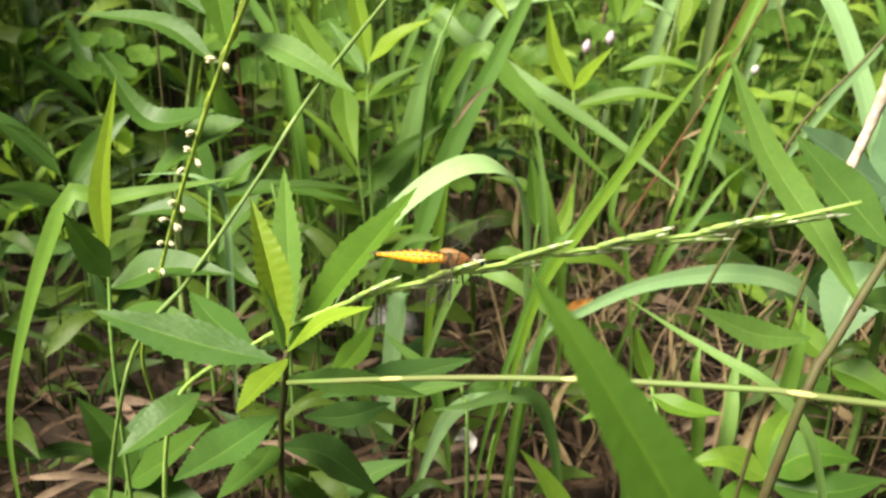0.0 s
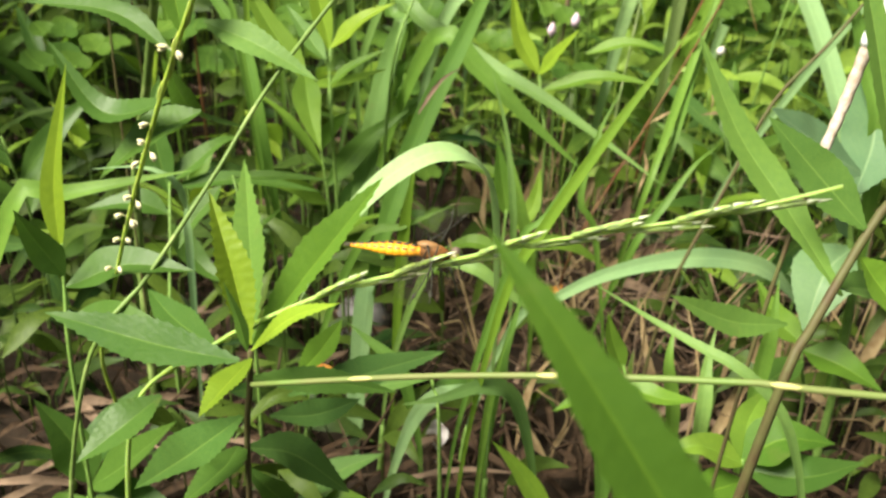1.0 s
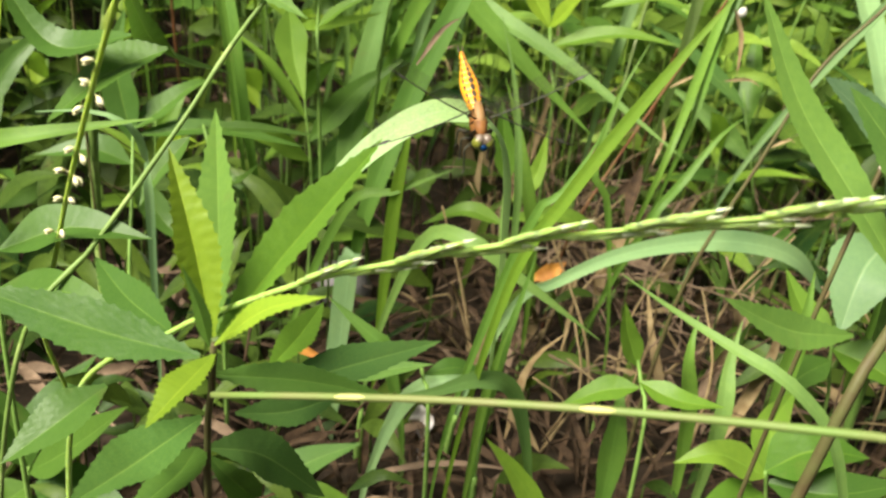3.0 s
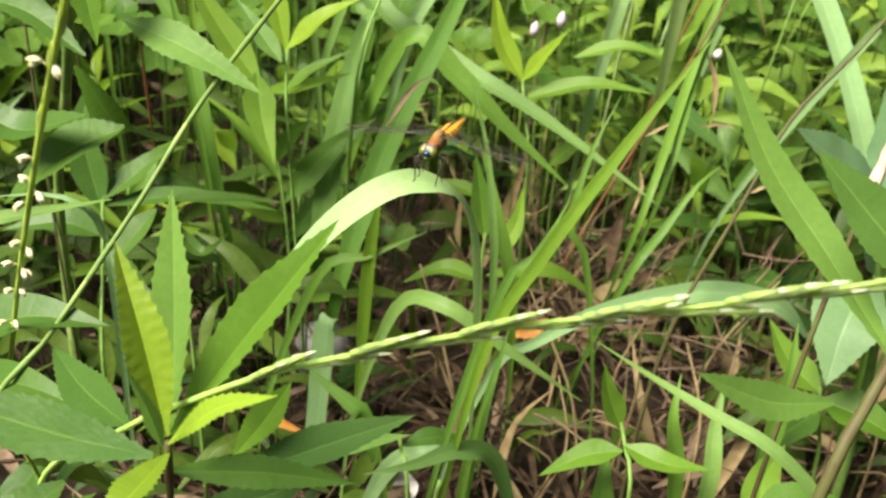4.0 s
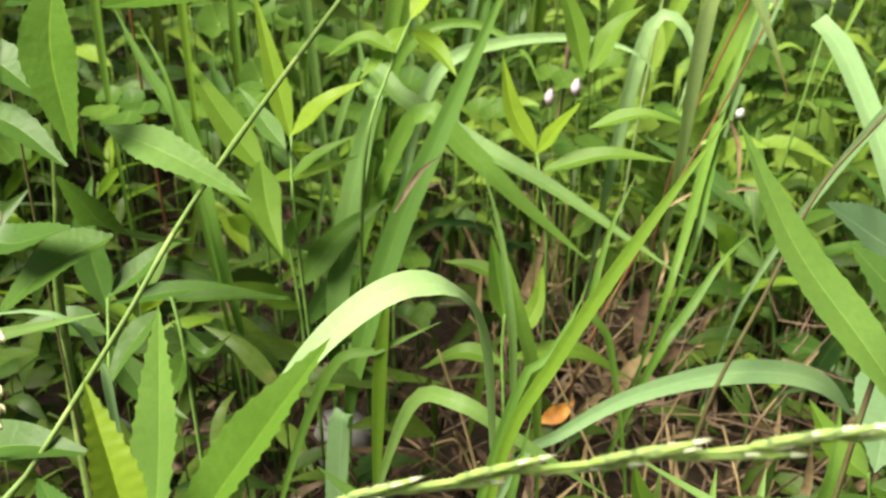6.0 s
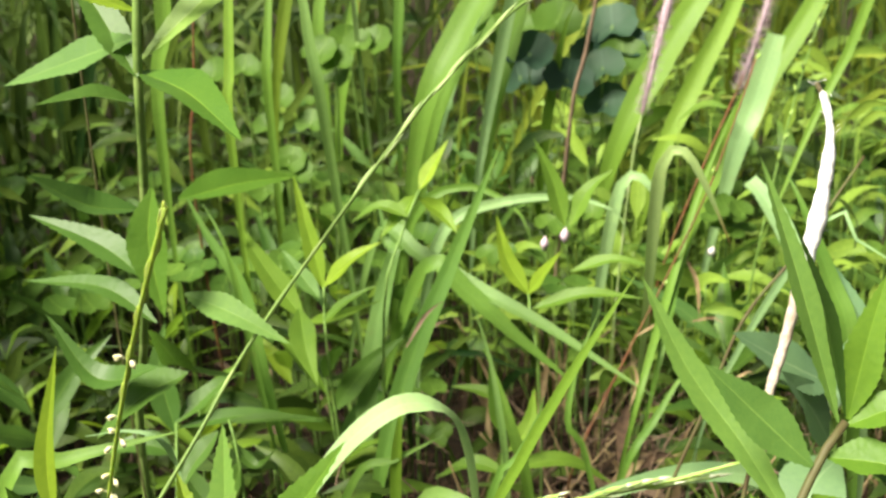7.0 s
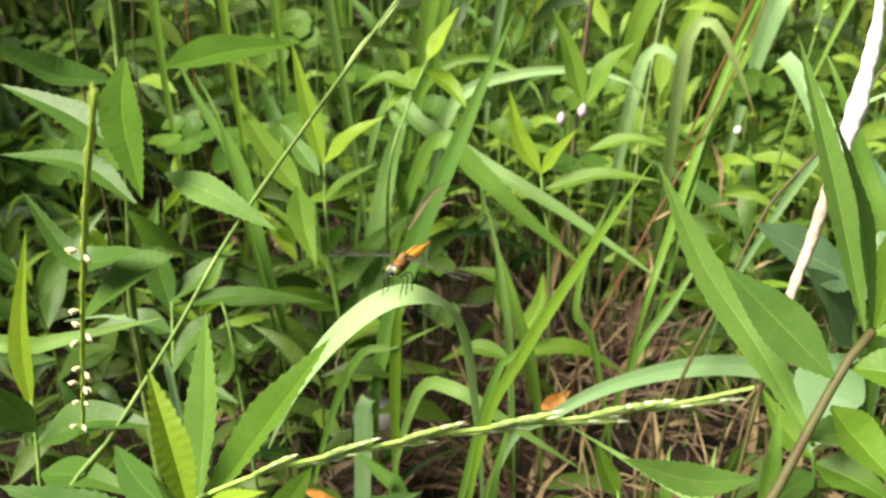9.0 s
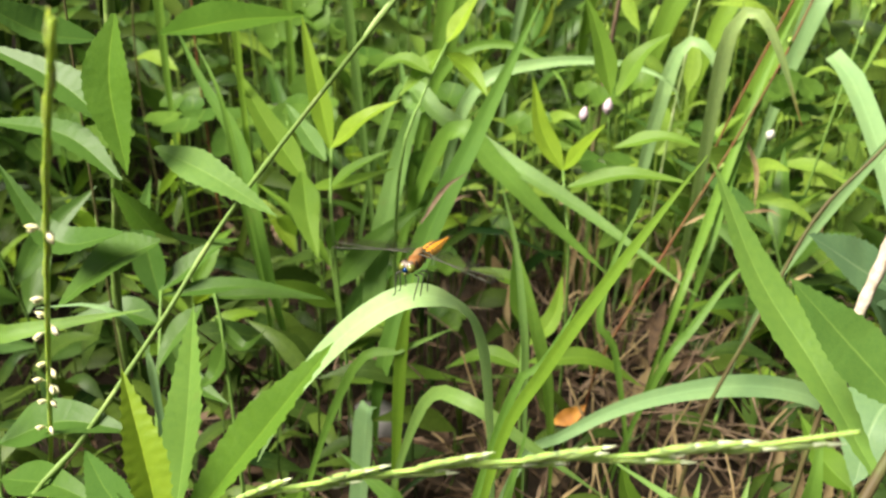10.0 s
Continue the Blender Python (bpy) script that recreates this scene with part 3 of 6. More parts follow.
blade([(0.0594, 0.68, 0.2131), (0.0773, 0.67, 0.2545), (0.1062, 0.67, 0.2634), (0.1338, 0.66, 0.2523), (0.1442, 0.65, 0.2328)], 0.0077, GRASS, "thin pale grass blade bent in an arch", (10, 30), strap, seed=53)
blade([(0.1856, 0.67, 0.1822), (0.1979, 0.67, 0.2577), (0.21, 0.665, 0.2695), (0.2214, 0.66, 0.2516), (0.2141, 0.65, 0.2237)], 0.0099, GRASS_PALE, "short grass blade curled over", (40, 0), strap, seed=54, full=0.72)
blade([(0.2087, 0.61, 0.2078), (0.212, 0.6, 0.2881), (0.222, 0.592, 0.3023), (0.2342, 0.589, 0.2847), (0.2497, 0.589, 0.2506)], 0.0095, GRASS_TIP, "pale grass blade curled over with a brown tip", (60, 0), strap, seed=55, full=0.72)
blade([(0.3104, 0.54, 0.1712), (0.298, 0.55, 0.2016), (0.2849, 0.57, 0.2392), (0.2702, 0.59, 0.2719), (0.2604, 0.6, 0.2831)], 0.0113, GRASS_PALE, "broad pale grass blade with blunt end", (0, 0), blunt, seed=56)
blade([(0.1272, 0.46, 0.1439), (0.1436, 0.47, 0.1505), (0.1674, 0.48, 0.1597), (0.1968, 0.49, 0.1641), (0.2276, 0.5, 0.1623), (0.2559, 0.51, 0.151), (0.2788, 0.52, 0.1266)], 0.0098, GRASS_PALE, "pale grass blade bent low in an arch", (25, 0), strap, seed=57, full=0.74, taper=0.86)
blade([(0.0862, 0.46, 0.1684), (0.104, 0.445, 0.1814), (0.127, 0.44, 0.1683), (0.1594, 0.437, 0.147)], 0.0076, GRASS_BLUE, "narrow pale grass blade lying low", (0, 0), strap, seed=58)
blade([(0.1993, 0.35, 0.1973), (0.1833, 0.36, 0.2017), (0.1665, 0.37, 0.2063), (0.1486, 0.375, 0.2149)], 0.0058, GRASS_BLUE, "bluish grass blade slanting down low", (0, 0), strap, seed=59, foot=[(0.235, 0.335, 0.03), (0.228, 0.338, 0.13), (0.215, 0.342, 0.18)])
blade([(0.0462, 0.49, -0.0062), (0.0481, 0.492, 0.03), (0.0503, 0.494, 0.0605), (0.0533, 0.496, 0.1054), (0.0553, 0.498, 0.1348), (0.0569, 0.5, 0.1379)], 0.0127, GRASS_PALE, "broad pale grass blade cut off short", (-30, -30), blunt, seed=60)
blade([(0.1266, 0.5, 0.1577), (0.1243, 0.5, 0.1872), (0.1192, 0.51, 0.2183), (0.1105, 0.52, 0.2459)], 0.0042, GRASS_BLUE, "thin pale grass blade leaning over", (0, 0), strap, seed=61)
blade([(0.1373, 0.52, 0.1421), (0.1292, 0.52, 0.176), (0.1231, 0.525, 0.1968), (0.1158, 0.53, 0.2157)], 0.0075, GRASS, "short broad green grass blade", (0, 0), strap, seed=62)
blade([(0.0537, 0.48, 0.1701), (0.074, 0.48, 0.181), (0.0968, 0.485, 0.1908)], 0.0064, GRASS, "narrow green grass blade leaning over", (0, 0), strap, seed=63)
blade([(-0.0088, 0.42, 0.2056), (-0.0056, 0.41, 0.2171), (-0.0064, 0.4, 0.2351), (-0.0187, 0.4, 0.2399), (-0.0344, 0.395, 0.2402)], 0.0054, GRASS_PALE, "thin pale grass blade bent in an arch", (30, 0), strap, seed=64)
blade([(-0.062, 0.385, 0.2278), (-0.0456, 0.39, 0.2318), (-0.0232, 0.395, 0.2358), (0.0003, 0.4, 0.2395)], 0.0111, GRASS, "broad yellow-green blade lying level", (0, 0), strap, seed=65)
blade([(-0.0072, 0.56, 0.1912), (-0.0178, 0.57, 0.2359), (-0.0357, 0.58, 0.2615), (-0.0507, 0.59, 0.287)], 0.0102, GRASS, "slim green grass blade standing upright", (0, 0), strap, seed=66)
blade([(0.0738, 0.48, 0.173), (0.0768, 0.48, 0.2014), (0.0788, 0.485, 0.2151)], 0.0081, GRASS_LIME, "short green grass blade among taller grass", (0, 0), strap, seed=67)
blade([(0.165, 0.5, 0.1723), (0.1564, 0.5, 0.1892), (0.1621, 0.51, 0.2177), (0.1729, 0.52, 0.2406)], 0.0045, GRASS, "green grass blade in the undergrowth", (0, 0), strap, seed=68)
blade([(0.1882, 0.52, 0.1552), (0.2028, 0.53, 0.1747), (0.2174, 0.54, 0.1942), (0.2309, 0.55, 0.2018)], 0.0055, GRASS, "yellowed grass blade leaning over", (0, 0), strap, seed=69)
blade([(0.1954, 0.54, 0.1809), (0.2201, 0.6, 0.2217), (0.241, 0.64, 0.264), (0.2684, 0.68, 0.3095)], 0.0048, GRASS, "slim green grass blade standing upright", (0, 0), strap, seed=70)
blade([(0.2078, 0.56, 0.1865), (0.2269, 0.61, 0.2243), (0.2447, 0.64, 0.258)], 0.004, GRASS, "slim green grass blade standing upright", (0, 0), strap, seed=71)
blade([(0.0756, 0.46, 0.1148), (0.0707, 0.46, 0.1207), (0.049, 0.47, 0.1329)], 0.01, GRASS, "short green grass blade among taller grass", (0, 0), strap, seed=72)
blade([(0.1181, 0.42, 0.123), (0.1214, 0.42, 0.153), (0.1251, 0.425, 0.1699), (0.1288, 0.43, 0.1864)], 0.005, GRASS, "green grass blade rising from a tuft", (0, 0), strap, seed=73)
blade([(0.1155, 0.41, 0.1292), (0.1188, 0.41, 0.1559), (0.1227, 0.415, 0.1672)], 0.005, GRASS, "green grass blade rising from a tuft", (0, 0), strap, seed=74)
blade([(0.0855, 0.42, 0.1197), (0.1028, 0.42, 0.134), (0.1198, 0.42, 0.1355), (0.128, 0.42, 0.1259)], 0.0094, GRASS_PALE, "pale grass blade curled over low", (20, 0), strap, seed=75)
blade([(0.196, 0.42, 0.1268), (0.1904, 0.42, 0.1539), (0.193, 0.43, 0.1671)], 0.0092, GRASS, "green grass blade in the undergrowth", (0, 0), strap, seed=76)
blade([(0.209, 0.42, 0.1269), (0.2098, 0.43, 0.1462), (0.2136, 0.44, 0.1601)], 0.0095, GRASS_BLUE, "green grass blade in the undergrowth", (0, 0), strap, seed=77)
blade([(0.237, 0.44, 0.1385), (0.2376, 0.44, 0.1604), (0.2394, 0.45, 0.1799)], 0.0109, GRASS, "green grass blade in the undergrowth", (0, 0), strap, seed=78)
blade([(0.1705, 0.42, 0.0943), (0.1696, 0.42, 0.1189), (0.1701, 0.43, 0.1342)], 0.0128, GRASS, "short broad green grass blade", (0, 0), strap, seed=79)
blade([(0.1428, 0.4, 0.0848), (0.1313, 0.405, 0.1031), (0.1186, 0.41, 0.1148)], 0.0112, GRASS_LIME, "short yellowish grass blade", (0, 0), strap, seed=80)
blade([(0.1272, 0.41, 0.1361), (0.1127, 0.4, 0.1503), (0.0965, 0.39, 0.151), (0.0807, 0.385, 0.1503)], 0.0093, GRASS_BLUE, "bluish grass blade bent low", (0, 0), strap, seed=81)
blade([(0.0679, 0.8033, 0.287), (0.0959, 0.8158, 0.3438), (0.1278, 0.8283, 0.3997), (0.1693, 0.8533, 0.4949)], 0.0235, GRASS, "broad green grass blade standing upright", (0, 0), strap, seed=82)
blade([(0.0733, 0.8283, 0.2719), (0.1172, 0.8408, 0.3652), (0.1432, 0.8533, 0.4225), (0.1589, 0.8658, 0.4963)], 0.0186, GRASS, "broad green grass blade standing upright", (0, 0), strap, seed=83)
blade([(0.1162, 0.8533, 0.2642), (0.1375, 0.8658, 0.3434), (0.154, 0.8783, 0.4212), (0.1649, 0.8783, 0.48)], 0.0168, GRASS, "slim green grass blade standing upright", (0, 0), strap, seed=84)
blade([(0.1615, 0.8783, 0.2513), (0.1755, 0.8783, 0.3307), (0.1853, 0.8783, 0.3575)], 0.0123, GRASS_LIME, "slim green grass blade standing upright", (0, 0), strap, seed=85)
blade([(0.0752, 0.57, 0.4699), (0.0901, 0.575, 0.4587), (0.1052, 0.58, 0.4445), (0.1369, 0.59, 0.4176), (0.1661, 0.6, 0.3894), (0.1765, 0.6, 0.3772)], 0.0114, GRASS_TIP, "pale grass blade with a dry tip crossing the others", (0, 0), strap, seed=86, foot=[(0.02, 0.95, 0.03), (0.02, 0.8, 0.38), (0.04, 0.68, 0.5)])
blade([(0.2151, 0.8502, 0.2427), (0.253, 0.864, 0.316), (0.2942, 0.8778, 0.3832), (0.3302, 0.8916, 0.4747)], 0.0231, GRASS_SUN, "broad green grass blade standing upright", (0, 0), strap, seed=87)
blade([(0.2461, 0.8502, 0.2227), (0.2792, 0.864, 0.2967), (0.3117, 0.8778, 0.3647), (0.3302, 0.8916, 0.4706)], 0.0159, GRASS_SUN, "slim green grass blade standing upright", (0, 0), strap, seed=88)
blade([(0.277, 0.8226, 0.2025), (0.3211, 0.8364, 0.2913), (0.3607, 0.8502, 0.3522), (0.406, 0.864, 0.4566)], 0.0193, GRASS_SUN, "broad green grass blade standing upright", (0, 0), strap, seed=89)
blade([(0.2964, 0.795, 0.2501), (0.3095, 0.8019, 0.2862), (0.3242, 0.8088, 0.3363)], 0.017, GRASS_PALE, "pale grass blade cut off short", (0, 0), blunt, seed=90)
blade([(0.1489, 0.8, 0.4411), (0.1801, 0.79, 0.4394), (0.2366, 0.78, 0.4324), (0.2946, 0.77, 0.4244), (0.343, 0.76, 0.4193)], 0.0115, GRASS_PALE, "pale grass blade lying level", (0, 0), strap, seed=91)
blade([(0.1391, 0.78, 0.3901), (0.1517, 0.78, 0.4126), (0.1697, 0.78, 0.4288), (0.183, 0.78, 0.4223)], 0.0132, GRASS_PALE, "short pale grass blade curled over", (0, 40), strap, seed=92)
blade([(-0.018, 0.8783, 0.2634), (-0.0201, 0.8783, 0.3448), (-0.0102, 0.8908, 0.4029), (-0.0123, 0.8908, 0.4568), (-0.0205, 0.9033, 0.4972)], 0.0108, GRASS, "slim green grass stem standing upright", (0, 0), strap, seed=93)
blade([(-0.0087, 0.8783, 0.2582), (0.0023, 0.8783, 0.3203), (0.01, 0.8908, 0.3649), (0.0328, 0.8908, 0.4453)], 0.0117, GRASS_SUN, "slim green grass blade standing upright", (0, 0), strap, seed=94)
blade([(0.039, 0.9033, 0.2997), (0.0435, 0.9033, 0.3618), (0.0419, 0.9158, 0.4262), (0.0405, 0.9283, 0.4944)], 0.0101, GRASS, "slim green grass blade standing upright", (0, 0), strap, seed=95)
blade([(-0.0122, 0.56, 0.3253), (-0.0099, 0.56, 0.3518), (-0.0077, 0.57, 0.4016), (-0.0033, 0.58, 0.4398), (0.0033, 0.59, 0.4724)], 0.0074, GRASS_SUN, "slim green grass blade standing upright", (0, 0), strap, seed=96)
blade([(-0.0245, 0.7033, 0.314), (-0.0223, 0.7033, 0.3514), (-0.0192, 0.7158, 0.3935), (-0.0155, 0.7283, 0.4252)], 0.0092, GRASS, "slim green grass blade standing upright", (0, 0), strap, seed=97)
blade([(0.0291, 0.6, 0.3255), (0.0246, 0.6, 0.3602), (0.0172, 0.61, 0.4019), (-0.0041, 0.62, 0.4325), (-0.0127, 0.62, 0.439)], 0.0091, GRASS_BLUE, "bluish grass blade bent at the top", (0, 0), strap, seed=98)
blade([(-0.0685, 0.62, 0.3278), (-0.0571, 0.61, 0.3684), (-0.0528, 0.605, 0.4), (-0.0435, 0.6, 0.4245)], 0.011, GRASS, "pale grass blade cut off short", (0, 0), blunt, seed=99)
blade([(-0.0111, 0.55, 0.2199), (-0.0179, 0.55, 0.2647), (-0.0306, 0.56, 0.2862)], 0.0055, GRASS, "green grass blade in the undergrowth", (0, 0), strap, seed=100)
blade([(0.2872, 0.5, 0.2279), (0.2793, 0.51, 0.2564), (0.2661, 0.52, 0.2911), (0.2607, 0.53, 0.3042)], 0.0133, GRASS, "broad grass blade leaning behind the seed head", (0, 0), strap, seed=101)
blade([(0.2763, 0.52, 0.284), (0.2883, 0.51, 0.278), (0.3096, 0.5, 0.2655)], 0.006, GRASS_PALE, "thin pale grass blade leaning over", (0, 0), strap, seed=102)
blade([(0.3653, 0.7, 0.3949), (0.3357, 0.69, 0.3365), (0.3144, 0.68, 0.2941), (0.2843, 0.66, 0.226)], 0.0082, GRASS_SUN, "thin green grass blade leaning over", (0, 0), strap, seed=103)

# reddish blade that hangs down
blade([(-0.0311, 0.745, 0.2958), (-0.0117, 0.75, 0.4006), (0.007, 0.752, 0.4771), (0.0188, 0.752, 0.4692), (0.0263, 0.751, 0.4136), (0.0317, 0.75, 0.3645)], 0.009, RED_BLADE, "dark red grass blade hanging down", (30, 0), strap, seed=104)

# ---------- low plants with lance-shaped leaves ----------
low_a_line = rooted([(0.0318, 0.55, 0.1978), (0.0293, 0.56, 0.2177), (0.0293, 0.565, 0.2372)], 0.1)
low_a = holder("lance_leaved_plant", (*low_a_line[0][:2], GROUND), "low plant with bright lance-shaped leaves", "weed", "")
stem(low_a, low_a_line, 0.0011, 0.0007, STEM)
leaf(low_a, [(0.0291, 0.565, 0.2351), (0.0203, 0.575, 0.2675), (0.0128, 0.585, 0.2958)], 0.0105, LANCE_YELLOW, (5, 5), seed=105, teeth=0.0, peak=0.32)
leaf(low_a, [(0.0293, 0.565, 0.2372), (0.0453, 0.565, 0.2531), (0.062, 0.57, 0.261)], 0.0109, LANCE_YELLOW, (-16, -16), seed=106, teeth=0.0, peak=0.32)
leaf(low_a, [(0.0288, 0.56, 0.2192), (0.0411, 0.56, 0.2301), (0.0592, 0.56, 0.2401)], 0.0066, LANCE, (-17, -17), seed=107, teeth=0.0, peak=0.32)
leaf(low_a, [(0.0181, 0.56, 0.2202), (-0.0026, 0.57, 0.2454), (-0.0208, 0.58, 0.272)], 0.0143, LANCE, (11, 11), seed=108, teeth=0.0, peak=0.32)
leaf(low_a, [(0.017, 0.554, 0.2291), (0.0212, 0.544, 0.2093), (0.0282, 0.534, 0.1929)], 0.0147, LANCE, (-4, -4), seed=109, teeth=0.0, peak=0.32)
leaf(low_a, [(0.0179, 0.56, 0.2172), (0.0359, 0.57, 0.2184), (0.058, 0.58, 0.223)], 0.0091, LANCE, (-19, -19), seed=110, teeth=0.0, peak=0.32)
leaf(low_a, [(0.0273, 0.56, 0.2325), (0.0119, 0.57, 0.2488), (0.0054, 0.575, 0.2556)], 0.0102, LEAF_GREY, (11, 11), seed=111, teeth=0.0, peak=0.32)
low_b_line = rooted([(0.1451, 0.59, 0.1812), (0.1421, 0.6, 0.1994), (0.1405, 0.614, 0.213)], 0.1)
low_b = holder("lance_leaved_plant", (*low_b_line[0][:2], GROUND), "low plant with bright lance-shaped leaves", "weed", "")
stem(low_b, low_b_line, 0.0011, 0.0007, STEM)
leaf(low_b, [(0.1406, 0.614, 0.2124), (0.1282, 0.62, 0.2327), (0.1222, 0.625, 0.2588)], 0.0115, LANCE_YELLOW, (6, 6), seed=112, teeth=0.0, peak=0.32)
leaf(low_b, [(0.1405, 0.614, 0.213), (0.1486, 0.61, 0.2269), (0.1596, 0.605, 0.2426)], 0.009, LANCE_YELLOW, (-13, -13), seed=113, teeth=0.0, peak=0.32)
leaf(low_b, [(0.1418, 0.61, 0.205), (0.1725, 0.605, 0.2163), (0.2053, 0.6, 0.2149)], 0.0113, LANCE, (-20, -20), seed=114, teeth=0.0, peak=0.32)
leaf(low_b, [(0.1625, 0.63, 0.2493), (0.1556, 0.635, 0.2751), (0.1448, 0.64, 0.3002)], 0.0118, LANCE, (5, 5), seed=115, teeth=0.0, peak=0.32)
leaf(low_b, [(0.1654, 0.63, 0.2494), (0.1759, 0.635, 0.2696), (0.1913, 0.64, 0.2807)], 0.0118, LANCE, (-13, -13), seed=116, teeth=0.0, peak=0.32)
leaf(low_b, [(0.1653, 0.62, 0.2245), (0.1891, 0.615, 0.2335), (0.2134, 0.61, 0.2294)], 0.0094, LANCE, (-20, -20), seed=117, teeth=0.0, peak=0.32)
low_c_line = rooted([(0.1255, 0.54, 0.1107), (0.1242, 0.55, 0.1385), (0.1249, 0.555, 0.1556)], 0.1)
low_c = holder("lance_leaved_plant", (*low_c_line[0][:2], GROUND), "low plant with broad lance-shaped leaves", "weed", "")
stem(low_c, low_c_line, 0.0011, 0.0007, STEM)
leaf(low_c, [(0.1259, 0.55, 0.1318), (0.1066, 0.555, 0.1353), (0.0855, 0.56, 0.122)], 0.0103, LANCE, (20, 20), seed=118, teeth=0.0, peak=0.32)
leaf(low_c, [(0.1272, 0.55, 0.1353), (0.1589, 0.557, 0.1357), (0.1873, 0.563, 0.1168)], 0.0112, LANCE, (-20, -20), seed=119, teeth=0.0, peak=0.32)
leaf(low_c, [(0.125, 0.555, 0.1523), (0.1213, 0.56, 0.1722), (0.1176, 0.565, 0.1918)], 0.0114, LANCE, (3, 3), seed=120, teeth=0.0, peak=0.32)
leaf(low_c, [(0.1283, 0.55, 0.1455), (0.1391, 0.56, 0.1569), (0.1424, 0.57, 0.1747)], 0.0101, LANCE_YELLOW, (-8, -8), seed=121, teeth=0.0, peak=0.32)
leaf(low_c, [(0.124, 0.57, 0.1671), (0.1105, 0.575, 0.1704), (0.0954, 0.58, 0.1703)], 0.0085, LANCE, (19, 19), seed=122, teeth=0.0, peak=0.32)
low_d_line = rooted([(0.0016, 0.47, 0.1802), (-0.0011, 0.475, 0.194), (-0.0043, 0.48, 0.2022)], 0.1)
low_d = holder("lance_leaved_plant", (*low_d_line[0][:2], GROUND), "low weed with dark green leaves", "weed", "")
stem(low_d, low_d_line, 0.0011, 0.0007, STEM)
leaf(low_d, [(-0.007, 0.48, 0.2006), (0.0167, 0.485, 0.2006), (0.0404, 0.49, 0.1973)], 0.006, LEAF_DARK, (-20, -20), seed=123, teeth=0.0, peak=0.32)
leaf(low_d, [(-0.0036, 0.475, 0.1939), (0.0094, 0.47, 0.1836), (0.0217, 0.465, 0.1957)], 0.006, LEAF_DARK, (-20, -20), seed=124, teeth=0.0, peak=0.32)
leaf(low_d, [(-0.01, 0.48, 0.1962), (-0.0205, 0.47, 0.1845), (-0.0258, 0.46, 0.1733)], 0.0109, LEAF_DARK, (11, 11), seed=125, teeth=0.0, peak=0.32)
leaf(low_d, [(0.0022, 0.47, 0.1859), (-0.0047, 0.47, 0.1682), (-0.0117, 0.46, 0.1656)], 0.0099, LEAF_DARK, (11, 11), seed=126, teeth=0.0, peak=0.32)
low_e_line = rooted([(-0.0376, 0.36, 0.1843), (-0.0383, 0.365, 0.2037), (-0.0389, 0.37, 0.2225)], 0.1)
low_e = holder("lance_leaved_plant", (*low_e_line[0][:2], GROUND), "weed with dark green leaves and one pale young leaf", "weed", "")
stem(low_e, low_e_line, 0.0011, 0.0007, STEM)
leaf(low_e, [(-0.0399, 0.37, 0.218), (-0.0407, 0.375, 0.245), (-0.0328, 0.38, 0.2845)], 0.0087, LEAF_YOUNG, (0, 0), seed=127, teeth=0.0, peak=0.32)
leaf(low_e, [(-0.0373, 0.365, 0.2084), (-0.0161, 0.365, 0.219), (0.0104, 0.36, 0.2203)], 0.0159, LEAF_DARK, (-20, -20), seed=128, teeth=0.0, peak=0.32)
leaf(low_e, [(-0.0373, 0.365, 0.2129), (-0.0434, 0.36, 0.2291), (-0.0466, 0.355, 0.2426)], 0.0113, LEAF_DARK, (14, 14), seed=129, teeth=0.0, peak=0.32)
leaf(low_e, [(-0.0371, 0.362, 0.1969), (-0.0131, 0.35, 0.2065), (0.0093, 0.34, 0.206)], 0.0127, LEAF_DARK, (-19, -19), seed=130, teeth=0.0, peak=0.32)
low_f_line = rooted([(0.06, 0.58, 0.2237), (0.0691, 0.6, 0.2554), (0.0791, 0.61, 0.2783)], 0.1)
low_f = holder("lance_leaved_plant", (*low_f_line[0][:2], GROUND), "low plant with bright lance-shaped leaves", "weed", "")
stem(low_f, low_f_line, 0.0011, 0.0007, STEM)
leaf(low_f, [(0.0791, 0.61, 0.2783), (0.0858, 0.615, 0.2899), (0.0959, 0.62, 0.3047)], 0.0096, LANCE_YELLOW, (-10, -10), seed=131, teeth=0.0, peak=0.32)
leaf(low_f, [(0.0773, 0.61, 0.275), (0.0685, 0.61, 0.2652), (0.0561, 0.6, 0.2524)], 0.0115, LANCE, (13, 13), seed=132, teeth=0.0, peak=0.32)
leaf(low_f, [(0.0788, 0.61, 0.2733), (0.0911, 0.61, 0.2645), (0.1009, 0.6, 0.2544)], 0.0115, LANCE_YELLOW, (-15, -15), seed=133, teeth=0.0, peak=0.32)
leaf(low_f, [(0.073, 0.6, 0.2653), (0.0568, 0.605, 0.2707), (0.0387, 0.61, 0.2593)], 0.0095, LANCE, (20, 20), seed=134, teeth=0.0, peak=0.32)
low_g_line = rooted([(0.1738, 0.4, 0.1391), (0.1727, 0.41, 0.1461), (0.1718, 0.42, 0.151)], 0.1)
low_g = holder("lance_leaved_plant", (*low_g_line[0][:2], GROUND), "low plant with green leaves", "weed", "")
stem(low_g, low_g_line, 0.0011, 0.0007, STEM)
leaf(low_g, [(0.1721, 0.42, 0.1484), (0.1654, 0.42, 0.1639), (0.1622, 0.42, 0.1765)], 0.0091, LANCE, (6, 6), seed=135, teeth=0.0, peak=0.32)
leaf(low_g, [(0.1714, 0.41, 0.1488), (0.1847, 0.4, 0.1497), (0.1973, 0.39, 0.1561)], 0.01, LEAF, (-19, -19), seed=136, teeth=0.0, peak=0.32)
